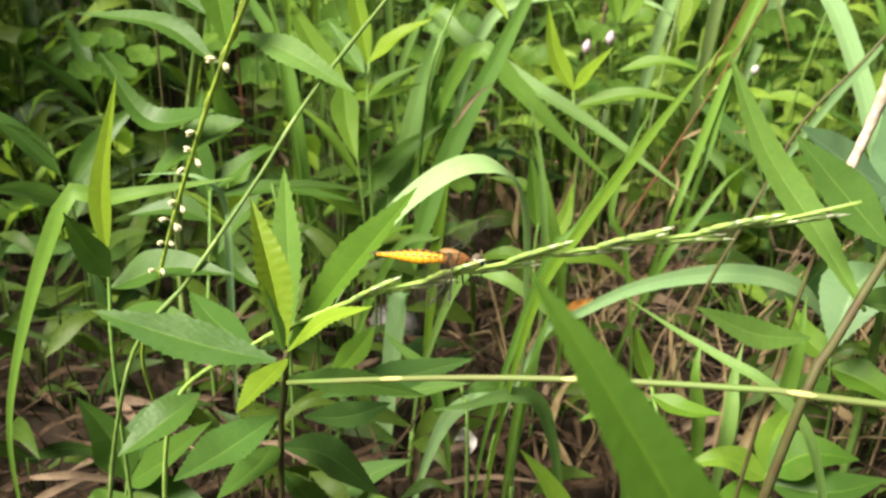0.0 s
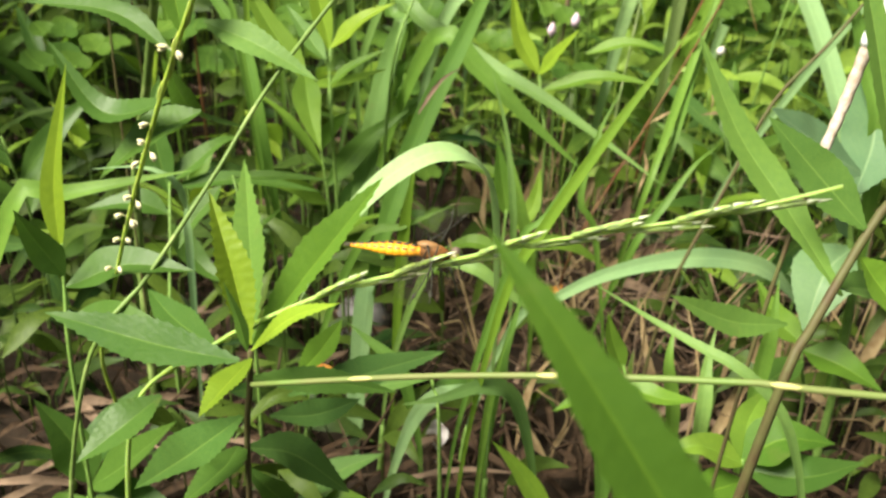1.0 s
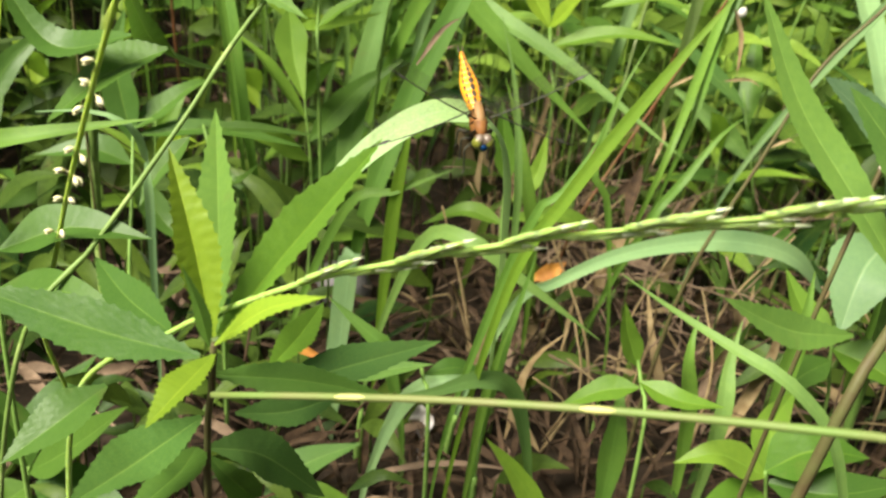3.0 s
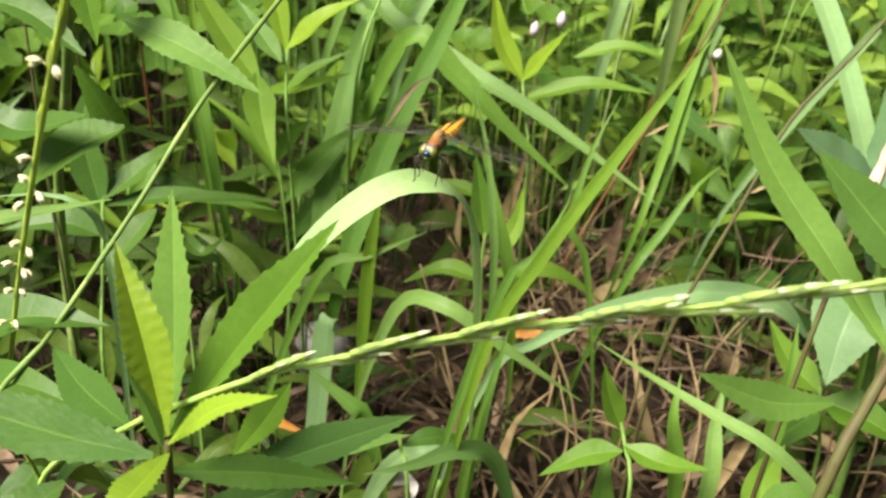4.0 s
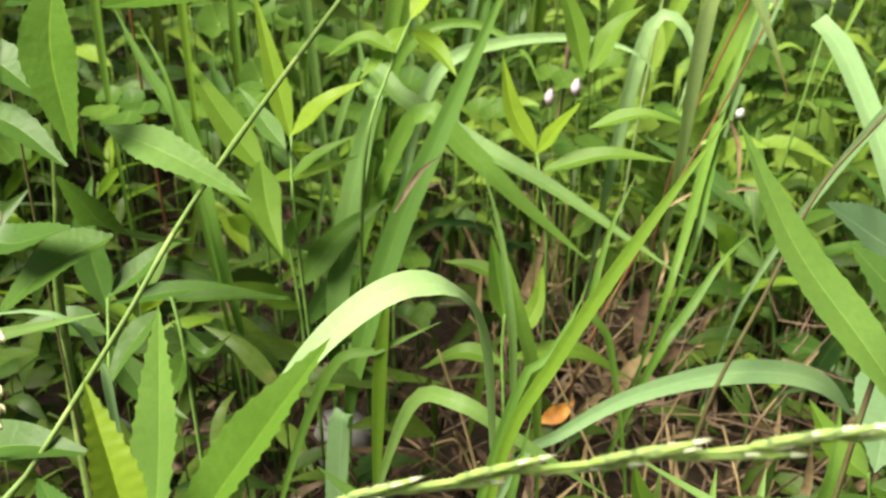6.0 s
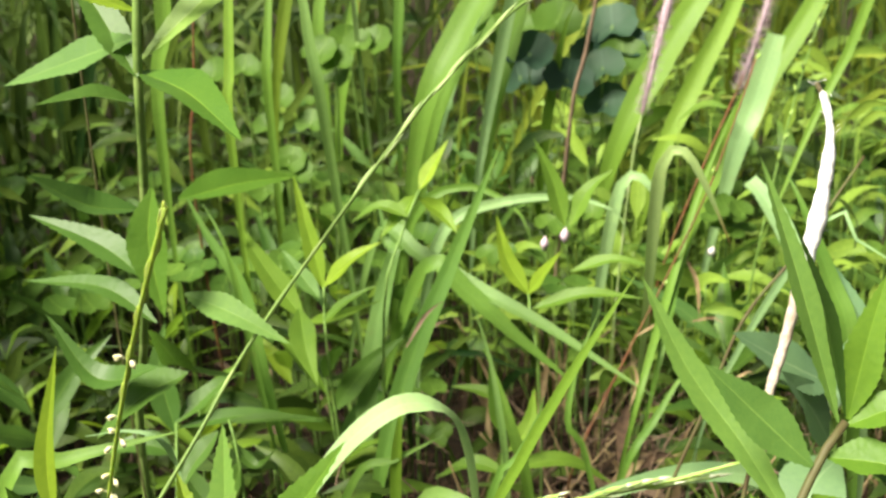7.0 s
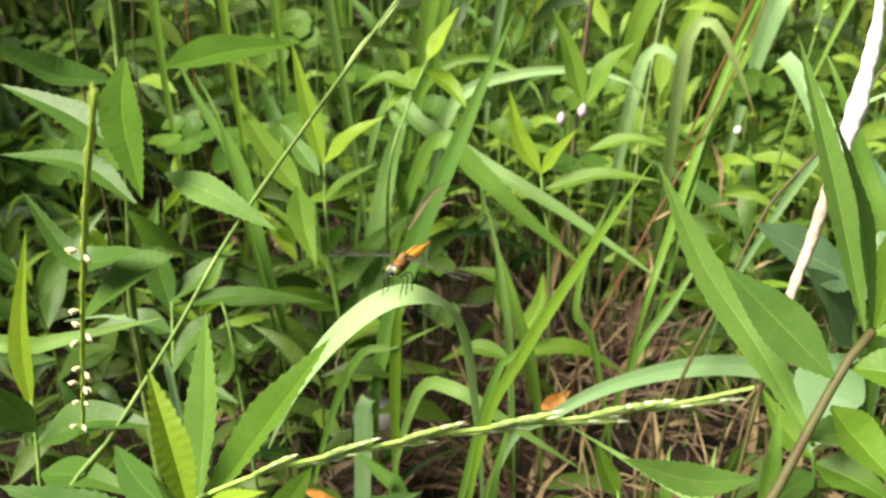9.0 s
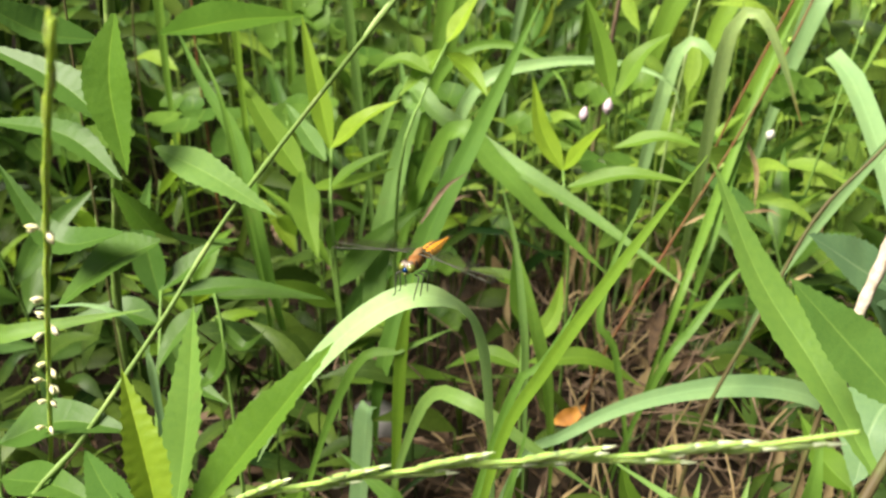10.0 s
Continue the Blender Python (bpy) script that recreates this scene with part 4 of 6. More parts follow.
leaf(low_g, [(0.1717, 0.41, 0.1461), (0.1585, 0.41, 0.1433), (0.1426, 0.41, 0.1323)], 0.0103, LEAF, (19, 19), seed=137, teeth=0.0, peak=0.32)
low_h_line = rooted([(0.0947, 0.4, 0.1381), (0.0924, 0.41, 0.1398), (0.091, 0.42, 0.1393)], 0.1)
low_h = holder("lance_leaved_plant", (*low_h_line[0][:2], GROUND), "low plant with green leaves", "weed", "")
stem(low_h, low_h_line, 0.0011, 0.0007, STEM)
leaf(low_h, [(0.0606, 0.4, 0.1456), (0.0763, 0.405, 0.1466), (0.0955, 0.41, 0.1478)], 0.0089, LEAF_GREY, (-19, -19), seed=138, teeth=0.0, peak=0.32)
leaf(low_h, [(0.0924, 0.41, 0.1425), (0.1048, 0.415, 0.1437), (0.122, 0.42, 0.1342)], 0.0075, LEAF_DARK, (-20, -20), seed=139, teeth=0.0, peak=0.32)
low_i_line = rooted([(-0.0455, 0.5, 0.1131), (-0.0485, 0.52, 0.1434), (-0.0522, 0.54, 0.1684)], 0.1)
low_i = holder("lance_leaved_plant", (*low_i_line[0][:2], GROUND), "leafy weed in the undergrowth", "weed", "")
stem(low_i, low_i_line, 0.0011, 0.0007, STEM)
leaf(low_i, [(-0.0526, 0.54, 0.1654), (-0.0174, 0.55, 0.1682), (0.0252, 0.56, 0.1584)], 0.0108, LEAF_DARK, (-20, -20), seed=140, teeth=0.0, peak=0.32)
leaf(low_i, [(-0.0531, 0.54, 0.1623), (-0.0618, 0.55, 0.1957), (-0.0587, 0.56, 0.2199)], 0.0158, LEAF_DARK, (3, 3), seed=141, teeth=0.0, peak=0.32)
leaf(low_i, [(-0.0506, 0.53, 0.1496), (-0.033, 0.52, 0.1312), (-0.0128, 0.51, 0.1254)], 0.0133, LEAF_DARK, (-15, -15), seed=142, teeth=0.0, peak=0.32)
leaf(low_i, [(-0.0522, 0.54, 0.1684), (-0.0318, 0.56, 0.1828), (-0.0203, 0.57, 0.1844)], 0.0136, LEAF_DARK, (-16, -16), seed=143, teeth=0.0, peak=0.32)
leaf(low_i, [(-0.051, 0.53, 0.1557), (-0.0685, 0.53, 0.1615), (-0.0958, 0.53, 0.1551)], 0.0157, LEAF_DARK, (20, 20), seed=144, teeth=0.0, peak=0.32)

# ---------- broad bluish leaves ----------
broad_line = rooted([(0.2816, 0.47, 0.1605), (0.272, 0.47, 0.198), (0.2651, 0.47, 0.2231)], 0.1)
broad = holder("broad_leaved_plant", (*broad_line[0][:2], GROUND), "broad-leaved plant with large bluish-green toothed leaves", "weed", "")
stem(broad, broad_line, 0.0024, 0.0016, STEM)
leaf(broad, [(0.2712, 0.47, 0.2234), (0.247, 0.46, 0.2394), (0.2208, 0.45, 0.2577)], 0.0282, LEAF_BLUE, (17, 17), seed=145, peak=0.45, teeth=0.0009, fold=0.1)
leaf(broad, [(0.273, 0.47, 0.1928), (0.257, 0.455, 0.2212), (0.2389, 0.44, 0.2447)], 0.0232, LEAF_BLUE, (9, 9), seed=146, peak=0.45, fold=0.1)
leaf(broad, [(0.2762, 0.47, 0.1877), (0.2604, 0.455, 0.1807), (0.2519, 0.44, 0.1588)], 0.0287, LEAF_BLUE, (10, 10), seed=147, peak=0.45, fold=0.1)
leaf(broad, [(0.2752, 0.48, 0.2079), (0.2854, 0.5, 0.2314), (0.2803, 0.52, 0.2653)], 0.0298, LEAF_BLUE, (-1, -1), seed=148, peak=0.45, fold=0.1)

# ---------- thin stems and seed heads ----------
COGON = [(0.206, 0.366, 0.2147), (0.2157, 0.376, 0.2614), (0.2219, 0.381, 0.2834), (0.2263, 0.383, 0.3067), (0.2307, 0.385, 0.3274), (0.2331, 0.387, 0.3514), (0.2312, 0.389, 0.364), (0.2275, 0.389, 0.3708)]
PLUME_A = [(0.2076, 0.6906, 0.2631), (0.2146, 0.6918, 0.3066), (0.2192, 0.693, 0.3277), (0.2256, 0.6966, 0.3569), (0.2345, 0.7026, 0.3921), (0.2502, 0.7206, 0.4498), (0.257, 0.7266, 0.478)]
PLUME_B = [(0.23, 0.7026, 0.1881), (0.2554, 0.7026, 0.2652), (0.2768, 0.7026, 0.3215), (0.2874, 0.7026, 0.3582), (0.3018, 0.7146, 0.4047), (0.3174, 0.7266, 0.4458), (0.3244, 0.7326, 0.4673)]
TWIG_A = [(0.2007, 0.48, 0.1543), (0.2201, 0.49, 0.2033), (0.2373, 0.5, 0.243), (0.2606, 0.51, 0.2694), (0.282, 0.52, 0.2976), (0.2952, 0.53, 0.3122)]
TWIG_B = [(0.1664, 0.58, 0.1217), (0.1971, 0.6, 0.1806), (0.2208, 0.61, 0.2271), (0.2433, 0.62, 0.2747), (0.2607, 0.63, 0.3215), (0.2697, 0.64, 0.345)]
TWIG_C = [(-0.1092, 0.68, 0.2458), (-0.1011, 0.68, 0.3219), (-0.0973, 0.69, 0.3926), (-0.0911, 0.69, 0.441)]
TWIG_D = [(-0.0728, 0.68, 0.2756), (-0.0673, 0.685, 0.3267), (-0.0623, 0.69, 0.3908), (-0.0563, 0.69, 0.4322)]
TWIG_E = [(0.1746, 0.76, 0.2919), (0.1835, 0.76, 0.3315), (0.1922, 0.76, 0.3776)]
TWIG_F = [(-0.0599, 0.5, 0.3874), (-0.0602, 0.51, 0.4309), (-0.0618, 0.52, 0.4743)]
YELLOW_SPRAY = [(0.2937, 0.7, 0.2104), (0.3087, 0.71, 0.2868), (0.3269, 0.72, 0.3534), (0.3461, 0.73, 0.3834), (0.3636, 0.735, 0.4136)]
CURL = [(0.4176, 0.8, 0.2674), (0.4131, 0.8, 0.3378), (0.4009, 0.8, 0.3938), (0.3851, 0.8, 0.4063), (0.3775, 0.8, 0.4048)]
ROUND_LEAVES = [(0.1485, 0.86, 0.3205), (0.2254, 0.9, 0.3103), (0.2183, 0.92, 0.3338), (0.1352, 0.9, 0.3335), (0.2076, 0.88, 0.3052), (-0.0311, 0.78, 0.2568), (-0.0015, 0.66, 0.2345), (0.0311, 0.82, 0.337), (-0.0067, 0.8, 0.3334), (-0.0402, 0.8, 0.3003), (-0.0639, 0.8, 0.3231)]
BUDS = [(0.1665, 0.694, 0.223), (0.2113, 0.7966, 0.1843), (0.2721, 0.74, 0.1951), (0.1544, 0.72, 0.2092)]
SCRAPS = [(0.1503, 0.53, 0.1195), (0.0431, 0.6, 0.0287), (0.0945, 0.476, 0.0655), (-0.0276, 0.64, 0.1122), (0.0436, 0.44, 0.1261)]
DRY_BITS = [(0.0786, 0.57, 0.1986), (0.0949, 0.58, 0.2106), (0.0687, 0.56, 0.1751), (0.0767, 0.57, 0.1918), (0.0771, 0.52, 0.2211), (0.0958, 0.54, 0.2383), (0.1984, 0.6, 0.1475), (0.19, 0.57, 0.1246), (0.1856, 0.6, 0.1265), (0.2077, 0.6, 0.1373), (0.2004, 0.56, 0.1273), (0.2223, 0.57, 0.1301)]
low_j_line = rooted([(-0.0645, 0.4, 0.0348), (-0.0589, 0.4, 0.0689), (-0.0557, 0.4, 0.088)], 0.1)
low_j = holder("lance_leaved_plant", (*low_j_line[0][:2], GROUND), "low weed with dark green leaves by the soil", "weed", "")
stem(low_j, low_j_line, 0.0011, 0.0007, STEM)
leaf(low_j, [(-0.0557, 0.4, 0.088), (-0.0617, 0.4, 0.1107), (-0.0739, 0.4, 0.1313)], 0.0197, LEAF_DARK, (11, 11), seed=149, teeth=0.0, peak=0.32)
leaf(low_j, [(-0.056, 0.4, 0.0849), (-0.0315, 0.39, 0.1121), (-0.008, 0.38, 0.1401)], 0.0182, LEAF_DARK, (-17, -17), seed=150, teeth=0.0, peak=0.32)
leaf(low_j, [(-0.0568, 0.4, 0.0786), (-0.0641, 0.39, 0.0781), (-0.078, 0.38, 0.0739)], 0.0213, LEAF_DARK, (18, 18), seed=151, teeth=0.0, peak=0.32)
leaf(low_j, [(-0.0545, 0.4, 0.0789), (-0.0296, 0.39, 0.086), (-0.0066, 0.38, 0.0841)], 0.0211, LEAF_DARK, (-19, -19), seed=152, teeth=0.0, peak=0.32)
leaf(low_j, [(-0.0576, 0.4, 0.0722), (-0.0436, 0.39, 0.0588), (-0.0367, 0.38, 0.0445)], 0.0207, LEAF_DARK, (-8, -8), seed=153, teeth=0.0, peak=0.32)
leaf(low_j, [(-0.0615, 0.41, 0.081), (-0.0573, 0.43, 0.0952), (-0.0441, 0.45, 0.1059)], 0.0167, LEAF_DARK, (-11, -11), seed=154, teeth=0.0, peak=0.32)
low_k_line = rooted([(0.0336, 0.42, 0.0197), (0.0323, 0.42, 0.0448), (0.0311, 0.42, 0.0617)], 0.1)
low_k = holder("lance_leaved_plant", (*low_k_line[0][:2], GROUND), "low weed with green leaves by the soil", "weed", "")
stem(low_k, low_k_line, 0.0011, 0.0007, STEM)
leaf(low_k, [(0.0311, 0.42, 0.0617), (0.0463, 0.43, 0.0742), (0.0695, 0.44, 0.0799)], 0.0162, LEAF_GREY, (-17, -17), seed=155, teeth=0.0, peak=0.32)
leaf(low_k, [(0.0311, 0.42, 0.0584), (0.0531, 0.42, 0.0648), (0.0806, 0.42, 0.0552)], 0.0161, LEAF, (-20, -20), seed=156, teeth=0.0, peak=0.32)
leaf(low_k, [(0.0299, 0.42, 0.0599), (0.0191, 0.41, 0.0828), (0.0101, 0.41, 0.094)], 0.0154, LEAF_DARK, (15, 15), seed=157, teeth=0.0, peak=0.32)
leaf(low_k, [(0.0311, 0.42, 0.055), (0.0211, 0.41, 0.057), (0.0063, 0.4, 0.0452)], 0.0169, LEAF, (17, 17), seed=158, teeth=0.0, peak=0.32)
low_l_line = rooted([(0.2356, 0.4, 0.0721), (0.2292, 0.4, 0.0971), (0.2231, 0.4, 0.1206)], 0.1)
low_l = holder("lance_leaved_plant", (*low_l_line[0][:2], GROUND), "low weed with broad green leaves by the soil", "weed", "")
stem(low_l, low_l_line, 0.0011, 0.0007, STEM)
leaf(low_l, [(0.2239, 0.4, 0.1178), (0.2042, 0.4, 0.1267), (0.1882, 0.4, 0.1202)], 0.0142, LANCE, (20, 20), seed=159, teeth=0.0, peak=0.32)
leaf(low_l, [(0.2231, 0.4, 0.1206), (0.2373, 0.4, 0.1327), (0.2593, 0.4, 0.1314)], 0.0214, LEAF, (-20, -20), seed=160, teeth=0.0, peak=0.32)
leaf(low_l, [(0.2257, 0.4, 0.115), (0.2463, 0.39, 0.1218), (0.2631, 0.38, 0.1383)], 0.0212, LEAF_DARK, (-20, -20), seed=161, teeth=0.0, peak=0.32)
leaf(low_l, [(0.2239, 0.4, 0.1178), (0.2294, 0.42, 0.1269), (0.2428, 0.44, 0.1299)], 0.0149, LANCE, (-7, -7), seed=162, teeth=0.0, peak=0.32)
leaf(low_l, [(0.225, 0.4, 0.1089), (0.2083, 0.39, 0.1105), (0.1909, 0.38, 0.1035)], 0.0172, LEAF, (18, 18), seed=163, teeth=0.0, peak=0.32)
low_m_line = rooted([(0.267, 0.46, 0.1105), (0.2629, 0.46, 0.1289), (0.2598, 0.46, 0.1437)], 0.1)
low_m = holder("lance_leaved_plant", (*low_m_line[0][:2], GROUND), "low weed with green leaves", "weed", "")
stem(low_m, low_m_line, 0.0011, 0.0007, STEM)
leaf(low_m, [(0.2607, 0.46, 0.1408), (0.2485, 0.47, 0.15), (0.2401, 0.48, 0.163)], 0.0146, LANCE, (10, 10), seed=164, teeth=0.0, peak=0.32)
leaf(low_m, [(0.2615, 0.46, 0.1379), (0.2753, 0.45, 0.1382), (0.2934, 0.44, 0.1305)], 0.019, LEAF, (-17, -17), seed=165, teeth=0.0, peak=0.32)
leaf(low_m, [(0.2628, 0.46, 0.132), (0.2469, 0.45, 0.1285), (0.2332, 0.44, 0.1164)], 0.0134, LEAF_DARK, (16, 16), seed=166, teeth=0.0, peak=0.32)
FLIGHT = [
    (0, (0.0987, 0.297, 0.2661), (0.0678, 0.303, 0.2627)),
    (0.5, (0.1043, 0.297, 0.2648), (0.0691, 0.303, 0.2618)),
    (1, (0.1026, 0.297, 0.2657), (0.0686, 0.303, 0.2638)),
    (1.5, (0.1042, 0.297, 0.2682), (0.0686, 0.303, 0.2658)),
    (2, (0.1044, 0.297, 0.2675), (0.0686, 0.303, 0.2646)),
    (2.2, (0.1014, 0.297, 0.2673), (0.0668, 0.303, 0.2655)),
    (2.6, (0.1009, 0.31, 0.2639), (0.0755, 0.32, 0.2712)),
    (3, (0.0985, 0.325, 0.2776), (0.0933, 0.345, 0.2864)),
    (3.3, (0.0965, 0.345, 0.2823), (0.1069, 0.365, 0.2882)),
    (3.5, (0.0919, 0.355, 0.2794), (0.1029, 0.378, 0.2875)),
    (3.6, (0.0931, 0.36, 0.2767), (0.1043, 0.383, 0.2823)),
    (3.9, (0.094, 0.372, 0.2732), (0.1047, 0.397, 0.2741)),
    (4, (0.0946, 0.374, 0.272), (0.1049, 0.402, 0.271)),
    (5.4, (0.0946, 0.374, 0.272), (0.1049, 0.402, 0.271)),
    (5.7, (0.0825, 0.394, 0.3206), (0.1025, 0.422, 0.3198)),
    (6, (0.1283, 0.414, 0.4102), (0.1188, 0.422, 0.4091)),
    (6.3, (0.1314, 0.43, 0.3777), (0.1171, 0.43, 0.3748)),
    (6.5, (0.1148, 0.43, 0.397), (0.099, 0.43, 0.3937)),
    (7, (0.0863, 0.44, 0.4105), (0.067, 0.44, 0.401)),
    (7.1, (0.1012, 0.43, 0.4146), (0.0881, 0.42, 0.4065)),
    (7.2, (0.1301, 0.42, 0.4075), (0.1047, 0.415, 0.3996)),
    (7.3, (0.1597, 0.43, 0.4118), (0.1315, 0.425, 0.4013)),
    (7.4, (0.1726, 0.43, 0.4206), (0.1416, 0.43, 0.4136)),
    (7.433, (0.1704, 0.417, 0.4171), (0.1491, 0.439, 0.4168)),
    (7.467, (0.1615, 0.41, 0.4162), (0.1618, 0.442, 0.4179)),
    (7.5, (0.1591, 0.41, 0.4116), (0.1718, 0.43, 0.419)),
    (7.6, (0.1369, 0.4, 0.3725), (0.1543, 0.41, 0.398)),
    (7.7, (0.1064, 0.395, 0.3354), (0.1259, 0.408, 0.3565)),
    (7.8, (0.0875, 0.39, 0.3129), (0.1052, 0.4, 0.337)),
    (7.9, (0.0873, 0.385, 0.2934), (0.0911, 0.4, 0.3125)),
    (8, (0.0915, 0.38, 0.2702), (0.0934, 0.4, 0.2873)),
    (8.15, (0.0844, 0.3725, 0.2771), (0.0989, 0.4065, 0.2749)),
    (8.3, (0.0878, 0.3745, 0.2718), (0.0996, 0.4085, 0.2681)),
    (10, (0.0878, 0.3745, 0.2718), (0.0996, 0.4085, 0.2681)),
]
NEAR_LEAF = [(0.1453, 0.1555, 0.2854), (0.1354, 0.1585, 0.2987), (0.1263, 0.163, 0.3111), (0.1168, 0.169, 0.323), (0.1081, 0.176, 0.332)]
SWAY = [(0, -0.0047, 0.0, -0.0017), (0.2, -0.0014, 0.0, -0.0043), (0.5, 0.0, 0.0, 0.0), (0.7, -0.0052, 0.0, 0.0035), (1.0, -0.0072, 0.0, 0.0037), (1.2, -0.0063, 0.0, 0.0017), (1.5, -0.0093, 0.0, -0.0033), (1.7, -0.0136, 0.0, 0.0012), (1.8, -0.0012, 0.0, -0.0117), (2.0, 0.0147, 0.0, -0.0157), (2.2, 0.0246, 0.0, -0.0178), (2.6, 0.12, 0.02, -0.08), (3.3, 0.22, 0.02, -0.1), (10.0, 0.22, 0.02, -0.1)]

# ---------- building of spikes, seed heads and scraps ----------


def seeded(n):
    return random.Random(n)


def place_along(line, s):
    k = min(int(s * (len(line) - 1)), len(line) - 2)
    f = s * (len(line) - 1) - k
    return line[k].lerp(line[k + 1], f), (line[k + 1] - line[k]).normalized()


def frame_at(p, direction, up=Vector((0, -0.5, 0.85))):
    x = direction.normalized()
    y = up.cross(x).normalized()
    z = x.cross(y)
    return Matrix.Translation(p) @ Matrix((x, y, z)).transposed().to_4x4()


def build_ryegrass():
    line = spline(SPIKE, 60)
    ob = holder("flowering_grass", (line[0].x, line[0].y, GROUND), "green grass culm with a slender spike of pale spikelets", "grass")
    part("culm", Soup().tube(line, lambda s: 0.0012 - 0.0008 * s), SPIKELET, ob)
    rnd = seeded(4)
    for i in range(10):
        s = 0.652 + 0.0318 * i
        p, t = place_along(line, s)
        side = Vector((0.1, -0.5, 0.86)).cross(t).cross(t).normalized() * (1 if i % 2 else -1)
        if i == 9:
            side *= 0.6
        soup, tip = Soup(), Soup()
        for k in range(6):
            flip = 1 if k % 2 else -0.55
            q = p + t * (0.0004 + 0.0021 * k) + side * (0.0008 + 0.0002 * k)
            d = (t + side * (0.10 + 0.07 * flip + rnd.uniform(-0.02, 0.02)) + Vector((0, 1, 0)) * rnd.uniform(-0.07, 0.07)).normalized()
            m = frame_at(q + d * 0.0045, d)
            soup.blob(m @ Matrix.Diagonal((0.0094, 0.0015, 0.0015, 1)), 7, 7, lambda s: math.sin(math.pi * s ** 0.7) ** 0.85)
            e = q + d * 0.0078
            tip.tube(spline([e, e + d * 0.0014, e + d * 0.0030], 4), lambda s: 0.00048 * (1.06 - s), 5)
        spk = part("spikelet", soup, SPIKELET, ob)
        part("awn", tip, AWN, spk, "whitish pointed tip")
    return ob


def build_flower_spike():
    line = spline(FLOWER, 60)
    ob = holder("flowering_grass", (line[0].x, line[0].y, GROUND), "upright green grass spike hung with tiny cream florets", "grass")
    part("culm", Soup().tube(line, lambda s: 0.0009 - 0.0003 * s), STEM_BRIGHT, ob)
    rnd = seeded(9)
    for i in range(9):
        p, t = place_along(line, 0.985 - 0.028 * i)
        side = t.cross(Vector((0, -1, 0.3))).normalized() * (1 if i % 2 else -1)
        soup = Soup()
        for k in range(3):
            m = frame_at(p + t * 0.002 * k + side * 0.0006, t + side * (0.16 - 0.05 * k))
            soup.blob(m @ Matrix.Diagonal((0.0080, 0.0010, 0.0009, 1)), 5, 6)
        part("spikelet", soup, STEM_BRIGHT, ob)
    low, high = Vector((-0.0119, 0.3625, 0.2216)), Vector((0.030, 0.2943, 0.3167))
    t = (high - low).normalized()
    for s, n in ((0.0, 2), (0.16, 2), (0.25, 3), (0.40, 2), (0.59, 1), (0.64, 2), (0.74, 1), (1.0, 2)):
        p = min(line, key=lambda q: (q - low.lerp(high, s)).length)
        for k in range(n):
            side = t.cross(Vector((rnd.uniform(-0.4, 0.4), -1, 0.3))).normalized() * (-1 if k % 3 == 0 else 1)
            out = (side + Vector((0, -0.4, rnd.uniform(-0.5, 0.2)))).normalized()
            q = p + t * rnd.uniform(-0.0025, 0.0025)
            ln = rnd.uniform(0.0006, 0.0024)
            soup = Soup().tube(spline([q, q + out * ln * 0.5 + Vector((0, 0, 0.0003)), q + out * ln], 4), lambda s: 0.00010, 4)
            for lobe in (-1, 1):
                m = frame_at(q + out * (ln + 0.0008) + t * 0.0005 * lobe, out + t * 0.5 * lobe + Vector((0, 0, -0.5)))
                soup.blob(m @ Matrix.Diagonal((0.0031, 0.0015, 0.0013, 1)), 5, 6)
            part("floret", soup, FLORET, ob)
    return ob


def build_long_stalk():
    line = spline(LONG, 70)
    ob = holder("flowering_grass", (line[0].x, line[0].y, GROUND), "long thin jointed grass stalk with a bare pale spike", "grass")
    part("culm", Soup().tube(line, lambda s: (0.00092 - 0.00032 * s) * (1 + 0.35 * max(0, math.cos(s * 2 * math.pi * 13)) ** 12)), STALK, ob)
    for i in range(10):
        p, t = place_along(line, 0.70 + 0.0295 * i)
        side = t.cross(Vector((0, -1, 0.2))).normalized() * (1 if i % 2 else -1)
        m = frame_at(p + t * 0.008 + side * 0.0006, t + side * 0.03)
        part("spikelet", Soup().blob(m @ Matrix.Diagonal((0.017, 0.0016, 0.0014, 1)), 6, 6), STALK_PALE, ob)


def build_lower_culm():
    line = spline(CULM, 60)
    ob = holder("grass_culm", (line[0].x, line[0].y, GROUND), "smooth jointed grass culm with cream scars, leaning level", "grass")
    part("culm", Soup().tube(line, lambda s: (0.0013 - 0.0006 * s)), CULM_BROWNISH, ob)
    for s in (0.62, 0.705, 0.79, 0.875, 0.95):
        p, t = place_along(line, s)
        r = 1.9 * (0.0013 - 0.0006 * s)
        part("scar", Soup().blob(frame_at(p + Vector((0, -0.00016, 0.00014)), t) @ Matrix.Diagonal((0.013, r, r, 1)), 8, 8), CREAM_SCAR, ob, "cream scar on the joint")


